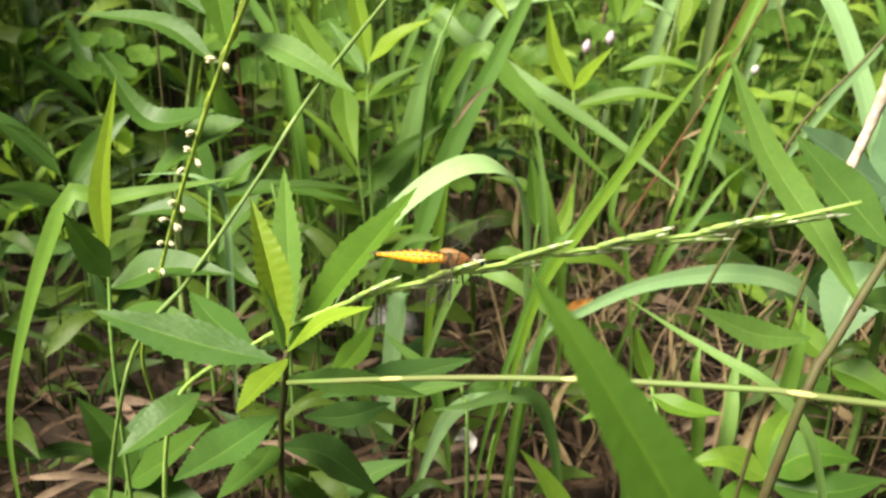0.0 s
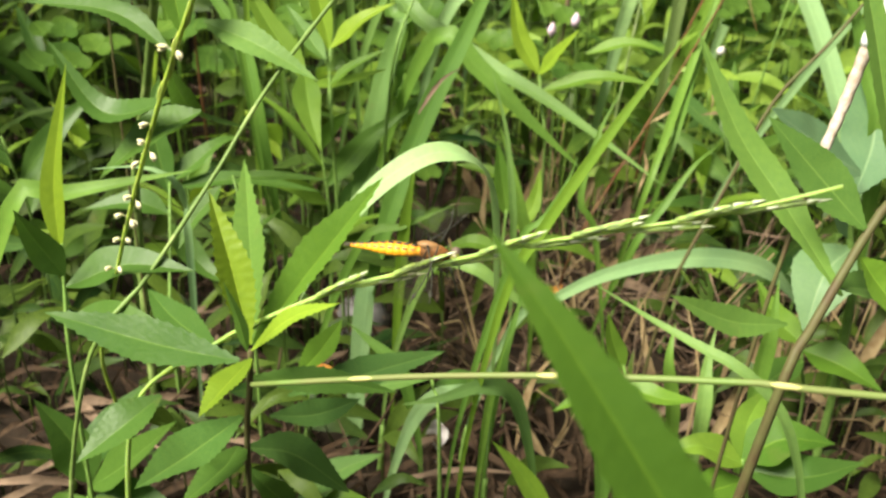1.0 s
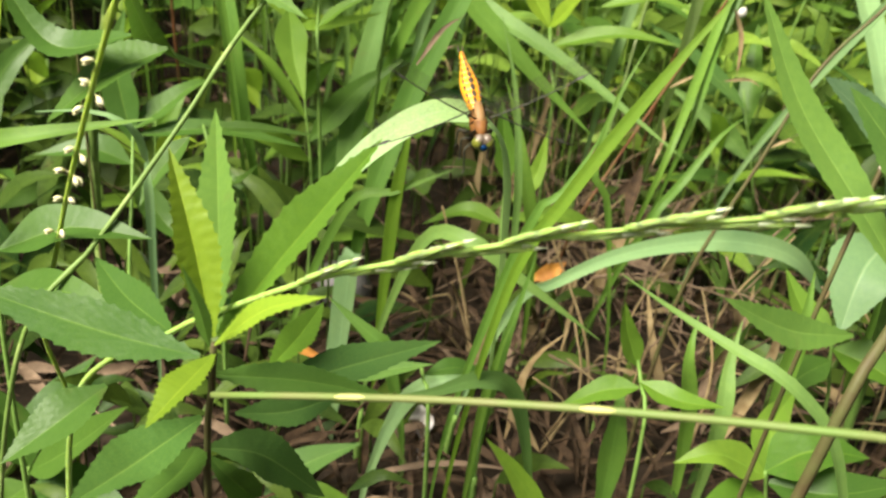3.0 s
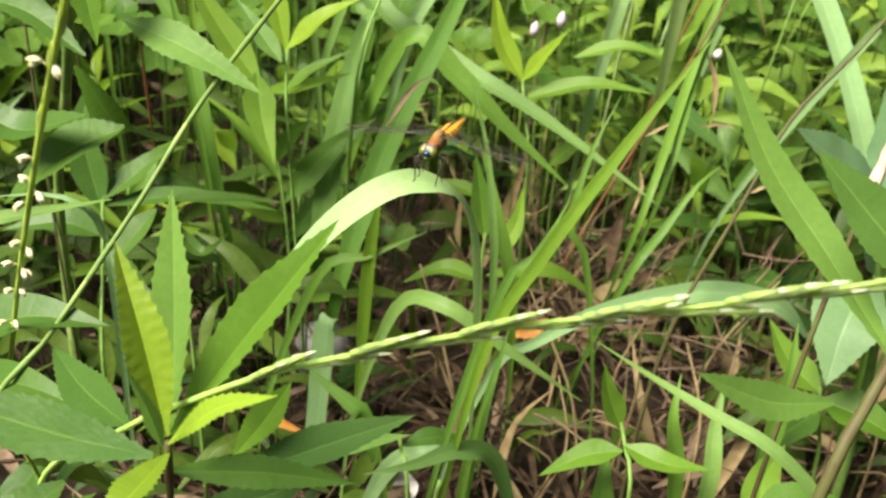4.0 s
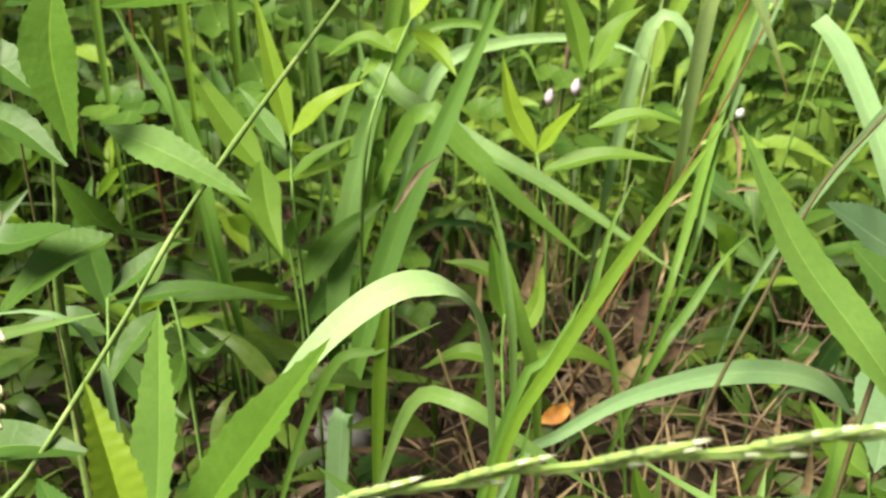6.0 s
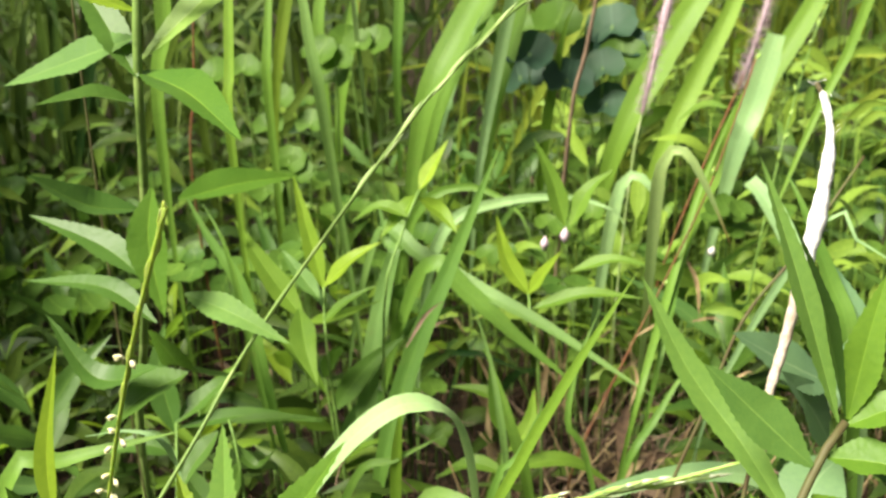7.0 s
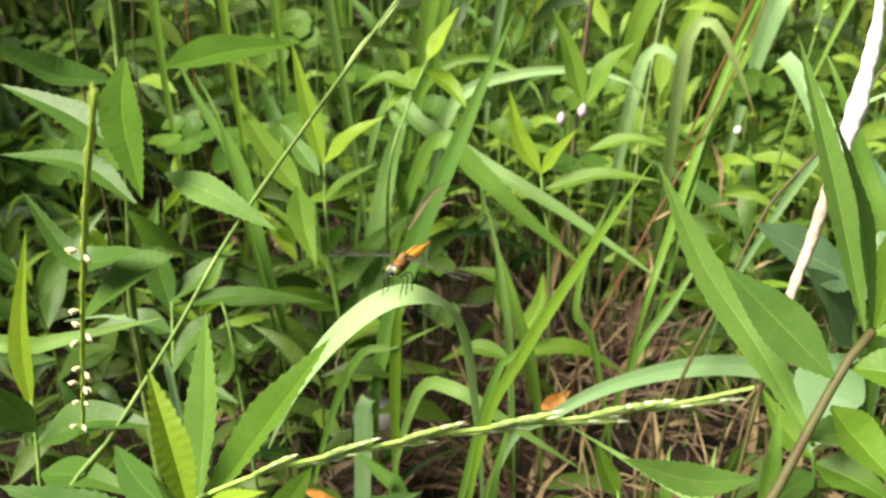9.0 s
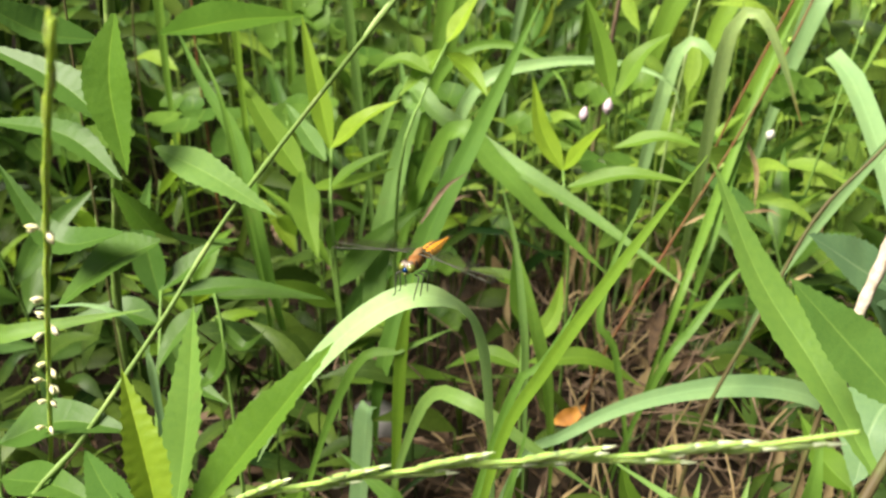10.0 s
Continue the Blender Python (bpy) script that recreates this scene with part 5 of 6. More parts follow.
def build_plume(points, s0, width, fluff, stalk, label, ragged, seed, slim=0.3, hair_length=0.0032):
    line = spline(rooted(points, 0.15), 60)
    ob = holder("seed_head", (line[0].x, line[0].y, GROUND), label, "grass")
    part("stalk", Soup().tube(line, lambda s: 0.0008), stalk, ob)
    rnd, soup = seeded(seed), Soup()
    head = [place_along(line, s0 + (1 - s0) * k / 24)[0] for k in range(25)]
    soup.tube(spline(head, 40), lambda s: 0.5 * width * (0.28 + 0.72 * math.sin(math.pi * min(0.92, s * 0.8 + slim))) * (1 + 0.07 * math.sin(s * 61) + 0.10 * math.sin(s * 23)) * (1 if s < 0.93 else 0.55), 9)
    plume = part("plume", soup, fluff, ob)
    hair = Soup()
    for k in range(ragged):
        p, t = place_along(line, s0 + (1 - s0) * rnd.random())
        d = Vector((rnd.uniform(-1, 1), rnd.uniform(-1, 1), rnd.uniform(-0.5, 0.8))).normalized()
        d = (d + t * 0.6).normalized()
        r = 0.4 * width
        hair.tube(spline([p + d * r * 0.6, p + d * (r + 0.0010), p + d * (r + rnd.uniform(0.3, 1.0) * hair_length) + Vector((0, 0, -0.0004))], 3), lambda s: 0.00009, 3)
    part("hairs", hair, fluff, plume)
    return ob


def build_twig(points, r, material, label, seed, knots=0):
    line = spline(rooted(points, 0.15), 40)
    ob = holder("thin_stem", (line[0].x, line[0].y, GROUND), label, "grass")
    part("stalk", Soup().tube(line, lambda s: r * (1.1 - 0.5 * s), 6), material, ob)
    rnd = seeded(seed)
    for k in range(knots):
        p, t = place_along(line, 0.6 + 0.39 * k / max(1, knots - 1))
        d = (t + Vector((rnd.uniform(-1, 1), rnd.uniform(-1, 0.2), 0)) * 0.6).normalized()
        part("bud", Soup().blob(frame_at(p + d * 0.003, d) @ Matrix.Diagonal((0.006, 0.0028, 0.0026, 1)), 5, 6), SPIKELET, ob)
    return ob


def round_leaf(soup, c, nor, r, seed):
    """A kidney-shaped leaf with a notch, dished towards its middle."""
    rnd = seeded(seed)
    x = nor.cross(Vector((rnd.uniform(-0.3, 0.3), 0, 1))).normalized()
    y = nor.cross(x)
    base, n = len(soup.v), 26
    soup.v.append(c - nor * r * 0.12)
    soup.uv.append((0.5, 0.5))
    for ring, k in ((0.55, -0.05), (1.0, 0.1)):
        for i in range(n):
            a = 2 * math.pi * i / n
            d = ring * r * (1 - 0.55 * math.exp(-(math.sin(a * 0.5) * 4) ** 2)) * (1 + 0.05 * math.cos(9 * a))
            soup.v.append(c + x * d * math.sin(a) + y * d * math.cos(a) + nor * k * r * (1 + 0.6 * math.sin(3 * a + seed)))
            soup.uv.append((0.5 + 0.5 * ring * math.sin(a), 0.5 + 0.5 * ring * math.cos(a)))
    for i in range(n):
        j = (i + 1) % n
        soup.f.append((base, base + 1 + i, base + 1 + j))
        soup.f.append((base + 1 + i, base + 1 + n + i, base + 1 + n + j, base + 1 + j))


def build_round(c, r, seed):
    c = Vector(c)
    ob = holder("round_leaved_plant", (c.x, c.y + 0.01, GROUND), "low plant with rounded bluish-green leaves on thin stalks", "weed", "round-leaved plants")
    rnd = seeded(seed)
    for k in range(3):
        q = c + Vector((rnd.uniform(-1, 1), rnd.uniform(-0.5, 1), rnd.uniform(-1, 0.4))) * (r * 1.7 if k else 0)
        foot = Vector((c.x, c.y + 0.01, GROUND - 0.01))
        part("stalk", Soup().tube(spline([foot, foot.lerp(q, 0.5) + Vector((0, 0.01, 0.01)), q], 10), lambda s: 0.0007, 5), STEM, ob)
        soup = Soup()
        round_leaf(soup, q, Vector((rnd.uniform(-0.4, 0.4), -0.7, 0.7)).normalized(), r * rnd.uniform(0.8, 1.05), seed * 7 + k)
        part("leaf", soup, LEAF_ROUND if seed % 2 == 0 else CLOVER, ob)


build_ryegrass()
build_flower_spike()
build_long_stalk()
build_lower_culm()
cogon = build_plume(COGON, 0.80, 0.0056, FLUFF, STEM_BROWN, "white fluffy seed head of a wild grass, bent at the tip", 30, 1)
lower = spline(rooted(COGON, 0.15), 60)[39:50]
part("old_fluff", Soup().tube(spline(lower, 30), lambda s: 0.0020 * min(1, 0.25 + s * 4) * (0.8 + 0.25 * s) * (1 + 0.08 * math.sin(s * 47)), 8), FLUFF_TAN, cogon, "tan remains of fluff")
build_plume(PLUME_A, 0.60, 0.0056, FLUFF_PINK, STALK_PALE, "pinkish grey seed head of a wild grass", 2600, 2, 0.0, 0.0045)
build_plume(PLUME_B, 0.64, 0.0036, FLUFF_PINK, STEM_RED, "ragged pinkish seed head with white tufts on a reddish stalk", 1500, 3, 0.0, 0.0060)
build_twig(TWIG_A, 0.0011, STEM_BROWN, "thin dark brown leaning stem", 1)
build_twig(TWIG_B, 0.0008, STEM_RED, "thin reddish stem of wild grass", 2, 3)
build_twig(TWIG_C, 0.0007, STEM_BROWN, "thin brownish stem of wild grass", 3)
build_twig(TWIG_D, 0.0009, STEM_RED, "thin reddish stem of wild grass", 4)
build_twig(TWIG_E, 0.0022, DRY_PALE, "dry pinkish-brown stem standing upright", 5)
build_twig(TWIG_F, 0.0006, STEM_BROWN, "thin brownish stem of wild grass", 6)
build_twig(YELLOW_SPRAY, 0.0009, STEM, "grass stem strung with small yellow-green buds", 7, 12)
build_plume(CURL, 0.72, 0.0075, BUD_WHITE, DRY, "faded drooping seed head", 60, 4)
for i, c in enumerate(ROUND_LEAVES):
    build_round(c, 0.022 if i < 5 else 0.014, i if i < 5 else 2 * i + 1)
for i, c in enumerate(BUDS):
    c = Vector(c)
    ob = holder("small_flower", (c.x, c.y, GROUND), "small pink flower bud on a thin stalk" if i in (0, 3) else "small white flower bud on a thin stalk", "flower", "flower buds")
    foot = Vector((c.x + 0.01, c.y + 0.02, GROUND - 0.01))
    part("stalk", Soup().tube(spline([foot, foot.lerp(c, 0.6) + Vector((0.004, 0.004, 0)), c], 12), lambda s: 0.0006, 5), STEM, ob)
    m = frame_at(c, Vector((0.05, -0.2, 1 if i in (0, 3) else 0.3)), Vector((0, -1, 0.2)))
    part("bud", Soup().blob(m @ Matrix.Diagonal((0.012 if i in (0, 3) else 0.010, 0.006, 0.006, 1)), 6, 8), BUD_PINK if i in (0, 3) else BUD_WHITE, ob)

# ---------- ground with its litter ----------


def rise(x, y):
    """Height of the ground: flat underfoot, a shallow bank far behind."""
    far = max(0.0, y - 2.2)
    return GROUND + 0.012 * noise.noise(Vector((x * 5, y * 5, 0))) + 0.006 * noise.noise(Vector((x * 17, y * 17, 3))) + 0.9 * (1 - math.exp(-far * 0.22))


def build_ground():
    soup = Soup()
    grid = [-400, -60, -12, -4, -2] + [-1.2 + 0.05 * i for i in range(64)] + [2.4, 3.5, 6, 14, 60, 400]
    gridy = [-400, -60, -12, -4, -2] + [-1.0 + 0.05 * i for i in range(70)] + [2.9, 3.6, 4.5, 6, 9, 14, 30, 80, 400]
    for j, y in enumerate(gridy):
        for i, x in enumerate(grid):
            soup.v.append(Vector((x, y, rise(x, y) - 0.004)))
            soup.uv.append((x, y))
    w = len(grid)
    for j in range(len(gridy) - 1):
        for i in range(w - 1):
            soup.f.append((j * w + i, j * w + i + 1, (j + 1) * w + i + 1, (j + 1) * w + i))
    ob = new("ground", soup.mesh("ground", SOIL_DIM))
    tagged(ob, "soil under the undergrowth, its colour darkened for the shade", "ground", kind="structure")


build_ground()


def build_litter():
    rnd = seeded(21)
    thatch = Soup()
    for k in range(320):
        x, y = rnd.gauss(0.16, 0.25), 0.42 + 0.6 * rnd.random() ** 1.4
        a, ln = rnd.uniform(0, 2 * math.pi), rnd.uniform(0.03, 0.10)
        p = Vector((x, y, rise(x, y) + rnd.uniform(0.0, 0.07) * rnd.random()))
        d = Vector((math.cos(a), 0.6 * math.sin(a), rnd.uniform(0.0, 1.0))) * ln
        thatch.tube(spline([p, p + d * 0.5 + Vector((rnd.uniform(-1, 1), 0, rnd.uniform(0, 1))) * 0.006, p + d], 5), lambda s: 0.0007 * (1.2 - s), 4)
    pale = Soup()
    for k in range(170):
        x, y = rnd.gauss(0.23, 0.07), rnd.gauss(0.60, 0.08)
        if y < 0.47:
            continue
        p = Vector((x, y, rise(x, y) + rnd.uniform(0.0, 0.09)))
        d = Vector((rnd.gauss(0.2, 0.8), rnd.gauss(0, 0.5), rnd.uniform(-0.2, 1.2))).normalized() * rnd.uniform(0.02, 0.07)
        pale.tube(spline([p, p + d * 0.5 + Vector((rnd.uniform(-1, 1), 0, rnd.uniform(-1, 1))) * 0.006, p + d], 5), lambda s: 0.0006 * (1.2 - s), 4)
    tagged(new("dead_stalks", pale.mesh("dead_stalks", DRY_PALE)), "tangle of pinkish-tan dry grass stalks", "litter", kind="stuff")
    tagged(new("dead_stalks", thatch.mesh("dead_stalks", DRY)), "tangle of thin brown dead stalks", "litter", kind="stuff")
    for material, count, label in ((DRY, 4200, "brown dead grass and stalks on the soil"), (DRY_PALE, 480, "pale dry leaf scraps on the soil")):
        soup = Soup()
        for k in range(count):
            x, y = rnd.gauss(0.15, 0.30), 0.34 + 1.4 * rnd.random() ** 2.2
            a, ln = rnd.uniform(0, math.pi), rnd.uniform(0.015, 0.075)
            z = rise(x, y) + rnd.uniform(0.0, 0.022)
            d = Vector((math.cos(a), math.sin(a), rnd.uniform(-0.25, 0.35)))
            p = Vector((x, y, z))
            line = spline([p - d * ln * 0.5, p + Vector((0, 0, rnd.uniform(0, 0.008))), p + d * ln * 0.5], 5)
            wd = rnd.uniform(0.0012, 0.0045) if material is DRY else rnd.uniform(0.003, 0.008)
            soup.strip(line, lance(wd, 0.4), (rnd.uniform(-40, 40),) * 2, 0.5, cols=2, facing=Vector((0, -0.3, 1)))
        tagged(new("leaf_litter", soup.mesh("leaf_litter", material)), label, "litter", kind="stuff")


build_litter()


def scrap(c, size, material, label, name, cat, flat=0.35, seed=0):
    """A curled leaf scrap, stone or tuft resting on the ground."""
    c = Vector(c)
    c.z = rise(c.x, c.y) + size * flat * 0.3 if name == "stone" else c.z
    soup = Soup().blob(Matrix.Translation(c) @ pose(0, 0, 0, 20 * seed, 15, 40 * seed) @ Matrix.Diagonal((size, size * 0.7, size * flat, 1)), 9, 12, lambda s: math.sin(math.pi * s) ** 0.6)
    for v in soup.v:
        v += (v - c) * 0.35 * noise.noise(v * 90 + Vector((seed, 0, 0)))
    thing(name, soup, material, tuple(c), label, cat)


def curled(points, width, material, label, twist):
    line = spline(points, 16)
    thing("dead_leaf", Soup().strip(line, lance(width, 0.45, 0.3), twist, 0.5, wavy=0.25), material, line[0], label, "leaf")


scrap(SCRAPS[1], 0.05, STONE, "grey stone half hidden on the soil", "stone", "stone", 0.6, 2)
c = Vector(SCRAPS[0])
curled([c + Vector((-0.008, 0, -0.005)), c, c + Vector((0.007, 0.004, 0.004))], 0.0085, ORANGE, "yellow-orange dead leaf on the undergrowth", (0, 20))
c = Vector(SCRAPS[2])
curled([c + Vector((-0.002, 0, 0.008)), c, c + Vector((0.0, 0, -0.012))], 0.012, BUD_WHITE, "pale withered leaf scrap on the litter", (0, 40))
curled([c + Vector((0.001, 0, -0.010)), c + Vector((0.002, 0.002, -0.022)), c + Vector((0.0, 0.004, -0.036))], 0.005, BUD_WHITE, "pale withered stalk on the litter", (0, 40))
c = Vector(SCRAPS[3])
curled([c + Vector((-0.008, 0, 0.018)), c, c + Vector((0.006, 0, -0.02))], 0.013, DRY_PALE, "tan dead leaf caught in the undergrowth", (0, 20))
c = Vector(SCRAPS[4])
curled([c + Vector((-0.010, 0, 0.004)), c, c + Vector((0.011, 0, -0.005))], 0.004, ORANGE, "narrow orange dead leaf among the leaves", (0, 20))
for a, b, wd in ((0, 1, 0.0024), (2, 3, 0.005), (4, 5, 0.0022), (6, 7, 0.007), (8, 9, 0.005), (10, 11, 0.005)):
    p, q = Vector(DRY_BITS[a]), Vector(DRY_BITS[b])
    curled([p, p.lerp(q, 0.5) + Vector((0, 0.004, 0.003)), q], wd, DRY_PALE if a < 6 else DRY, "dry pinkish-tan grass scrap" if a < 6 else "brown dead leaf hanging in the grass", (0, 30))

HANGING = [((0.2318, 0.62, 0.2319), (0.2392, 0.61, 0.1984), 0.0050), ((0.1994, 0.58, 0.2004), (0.2127, 0.58, 0.2077), 0.0030), ((0.1968, 0.57, 0.1877), (0.1942, 0.56, 0.1656), 0.0035), ((0.2489, 0.56, 0.183), (0.2591, 0.56, 0.1864), 0.0030), ((0.2363, 0.62, 0.192), (0.2557, 0.62, 0.1909), 0.0035)]
for p, q, wd in HANGING:
    p, q = Vector(p), Vector(q)
    curled([p, p.lerp(q, 0.5) + Vector((0.003, 0.002, 0.002)), q], 0.55 * wd, TAN, "pale tan dry scrap hanging among the stems", (0, 30))

# ---------- undergrowth that nobody could count ----------


def free_of_view(x, y):
    """True away from the open strip in which the camera is carried."""
    return not (-0.12 < x < 0.40 and -0.25 < y < 0.46)


def build_undergrowth():
    rnd = seeded(5)
    zones = (
        # count, x range, y range, height range, width range, lean
        (120, (-0.45, 0.80), (0.50, 0.66), (0.03, 0.10), (0.002, 0.006), 1.0),
        (150, (-0.55, 0.95), (0.66, 0.95), (0.06, 0.16), (0.002, 0.007), 0.9),
        (280, (-0.80, 1.30), (0.95, 1.45), (0.16, 0.42), (0.004, 0.011), 0.75),
        (600, (-1.40, 2.00), (1.30, 2.40), (0.28, 0.60), (0.005, 0.012), 0.6),
        (900, (-3.00, 3.80), (2.30, 5.00), (0.35, 0.80), (0.008, 0.020), 0.30),
        (500, (-1.60, 1.80), (-1.60, -0.25), (0.15, 0.35), (0.004, 0.010), 0.5),
        (420, (-0.90, -0.34), (-0.20, 0.62), (0.15, 0.36), (0.006, 0.014), 0.35),
        # taller grass added mostly out of view, to shade the left side
        (420, (-0.95, -0.30), (0.55, 1.10), (0.30, 0.55), (0.006, 0.014), 0.35),
        (250, (0.48, 1.20), (-0.20, 0.60), (0.10, 0.32), (0.004, 0.010), 0.5),
        (1500, (-4.50, -0.90), (-3.00, 4.50), (0.20, 0.50), (0.008, 0.018), 0.6),
        (1500, (1.20, 4.80), (-3.00, 4.50), (0.20, 0.50), (0.008, 0.018), 0.6),
        (900, (-2.50, 2.80), (-3.50, -0.60), (0.15, 0.40), (0.008, 0.016), 0.6),
    )
    for count, xr, yr, hr, wr, lean in zones:
        patches = {GRASS_MIX_DIM: Soup(), GRASS_MIX_LIT: Soup()}
        for k in range(count):
            x, y = rnd.uniform(*xr), rnd.uniform(*yr)
            if not free_of_view(x, y):
                continue
            h, a = rnd.uniform(*hr), rnd.gauss(0.25, 1.0)
            reach = h * lean * rnd.uniform(0.2, 1.3)
            d = Vector((math.sin(a), 0.6 * math.cos(a) * rnd.choice((-1, 1)), 0)) * reach
            z = rise(x, y) - 0.008
            droop = rnd.random() ** 2 * 0.5
            p = Vector((x, y, z))
            line = spline([p, p + d * 0.25 + Vector((0, 0, h * 0.5)), p + d * 0.7 + Vector((0, 0, h * 0.9)), p + d * (1.1 + droop) + Vector((0, 0, h * (1.05 - droop)))], 9)
            # behind and right of this wavy line grass takes the lit colour
            patch = GRASS_MIX_LIT if yr[0] > 0.8 and x > 0.06 + 0.05 * math.sin(9 * y) else GRASS_MIX_DIM
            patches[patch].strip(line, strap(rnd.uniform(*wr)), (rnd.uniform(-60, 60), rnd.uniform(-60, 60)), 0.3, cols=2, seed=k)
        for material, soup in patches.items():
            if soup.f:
                tagged(new("wild_grass", soup.mesh("wild_grass", material)), "dense yellow-green wild grass" if material is GRASS_MIX_LIT else "dense mixed green wild grass", "grass", kind="stuff")


build_undergrowth()


def build_low_leaves():
    """Small pointed leaves of the seedlings between the grasses."""
    rnd = seeded(8)
    for count, xr, yr, zr, ln, label in (
        (260, (-0.30, 0.55), (0.39, 0.56), (0.005, 0.06), (0.022, 0.050), "small pointed green leaves low on the soil"),
        (620, (-0.40, 0.70), (0.50, 0.76), (0.01, 0.10), (0.025, 0.060), "small pointed green leaves in the undergrowth"),
        (520, (-0.55, 0.95), (0.72, 1.10), (0.05, 0.22), (0.025, 0.060), "small pointed green leaves in the undergrowth"),
        (1900, (-0.90, 1.50), (1.05, 2.20), (0.04, 0.50), (0.04, 0.09), "small pointed green leaves in the undergrowth"),
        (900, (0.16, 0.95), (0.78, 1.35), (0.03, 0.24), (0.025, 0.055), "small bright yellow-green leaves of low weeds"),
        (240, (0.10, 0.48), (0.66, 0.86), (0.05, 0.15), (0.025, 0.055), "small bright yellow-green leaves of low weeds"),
        (140, (-0.45, 0.20), (0.80, 1.30), (0.03, 0.20), (0.022, 0.050), "small bright yellow-green leaves of low weeds"),
    ):
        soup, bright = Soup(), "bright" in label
        for k in range(count):
            x, y = rnd.uniform(*xr), rnd.uniform(*yr)
            if y < 0.39:
                continue
            if 0.05 < x < 0.23 and y < 0.76 and rnd.random() < 0.8:
                continue
            p = Vector((x, y, rise(x, y) + rnd.uniform(*zr)))
            a = rnd.uniform(-math.pi, math.pi)
            d = Vector((math.cos(a), 0.5 * math.sin(a), rnd.uniform(-0.3, 0.8))).normalized() * rnd.uniform(*ln)
            line = spline([p, p + d * 0.5 + Vector((0, 0, 0.004)), p + d + Vector((0, 0, -0.006))], 7)
            soup.strip(line, lance(d.length * rnd.uniform(0.17, 0.30), 0.38), (rnd.uniform(-45, 45),) * 2, 0.25, cols=2, seed=k)
            soup.tube(spline([Vector((x + rnd.uniform(-0.01, 0.01), y + 0.01, rise(x, y) - 0.004)), p.lerp(Vector((x, y, 0)), 0.3), p], 4), lambda s: 0.0006, 3)
        tagged(new("undergrowth", soup.mesh("undergrowth", LANCE_LIGHT if bright else LANCE_MIX_DIM)), label, "undergrowth", kind="stuff")


build_low_leaves()


def build_dry_stalks():
    """Bent dry stalks and split straws that lean every way over the bare patch."""
    rnd, soup = seeded(77), Soup()
    for k in range(150):
        x, y = rnd.uniform(0.10, 0.36), rnd.uniform(0.47, 0.80)
        p = Vector((x, y, rise(x, y) - 0.003))
        a, h = rnd.uniform(-math.pi, math.pi), rnd.uniform(0.02, 0.11)
        reach = rnd.uniform(0.015, 0.06)
        q = p + Vector((math.cos(a) * reach, 0.6 * math.sin(a) * reach, h))
        bend = Vector((rnd.uniform(-0.014, 0.014), rnd.uniform(-0.01, 0.01), rnd.uniform(0.0, 0.02)))
        line = spline([p, p.lerp(q, 0.45) + bend, q + Vector((0, 0, -0.01 * rnd.random()))], 9)
        if k % 3:
            soup.tube(line, lambda s: 0.0011 - 0.0006 * s, 4)
        else:
            soup.strip(line, lance(rnd.uniform(0.004, 0.009), 0.4), (rnd.uniform(-50, 50), rnd.uniform(-50, 90)), 0.4, cols=2, seed=k)
    tagged(new("dry_straw", soup.mesh("dry_straw", TAN)), "bent tan straws and split dry stalks over bare soil", "straw", kind="stuff")


build_dry_stalks()


def build_clover():
    rnd, soup = seeded(12), Soup()
    for k in range(330):
        x, y = rnd.uniform(-0.5, 0.9), rnd.uniform(0.62, 1.35)
        c = Vector((x, y, rise(x, y) + rnd.uniform(0.05, 0.20)))
        r = rnd.uniform(0.006, 0.012)
        nor = Vector((rnd.uniform(-0.4, 0.4), rnd.uniform(-0.8, -0.1), 1)).normalized()
        for i in range(3):
            a = 2.1 * i + k
            off = Vector((math.cos(a), math.sin(a), 0)) * r * 1.05
            round_leaf(soup, c + off, nor, r, k * 3 + i)
        soup.tube(spline([Vector((x, y + 0.01, rise(x, y) - 0.004)), c.lerp(Vector((x, y, 0)), 0.4), c], 4), lambda s: 0.0005, 3)
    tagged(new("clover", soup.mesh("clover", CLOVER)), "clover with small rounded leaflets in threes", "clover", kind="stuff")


build_clover()



def seedling(seed, n, size, mats):
    """A small plant with lance-shaped leaves set alternately on a thin stem."""
    rnd = seeded(seed)
    ob = holder("lance_leaved_plant", (0, 0, 0), "small plant with lance-shaped leaves, deep in the undergrowth", "weed", "small lance-leaved plants")
    h = size * 1.9
    top = Vector((rnd.uniform(-0.02, 0.02), rnd.uniform(-0.02, 0.02), h))
    line = spline([Vector((0, 0, -0.012)), top * 0.5 + Vector((0.006, 0, 0)), top], 12)
    part("stem", Soup().tube(line, lambda s: 0.0011 - 0.0005 * s, 6), STEM, ob)
    for k in range(n):
        p, t = place_along(line, 0.40 + 0.6 * k / n)
        a = 2.4 * k + rnd.uniform(-0.5, 0.5)
        up = 0.15 + 0.9 * k / n + rnd.uniform(-0.2, 0.2)
        d = Vector((math.cos(a), math.sin(a), up)).normalized() * size * rnd.uniform(0.75, 1.1)
        pts = [p, p + d * 0.5 + Vector((0, 0, 0.004)), p + d + Vector((0, 0, -0.008 * rnd.random()))]
        soup = Soup().strip(spline(pts, 14), lance(size * rnd.uniform(0.15, 0.21), 0.34), (rnd.uniform(-25, 25),) * 2, 0.3, facing=Vector((0, -0.55, 0.83)), wavy=0.06, seed=k)
        part("leaf", soup, mats[k % len(mats)], ob)
    return ob


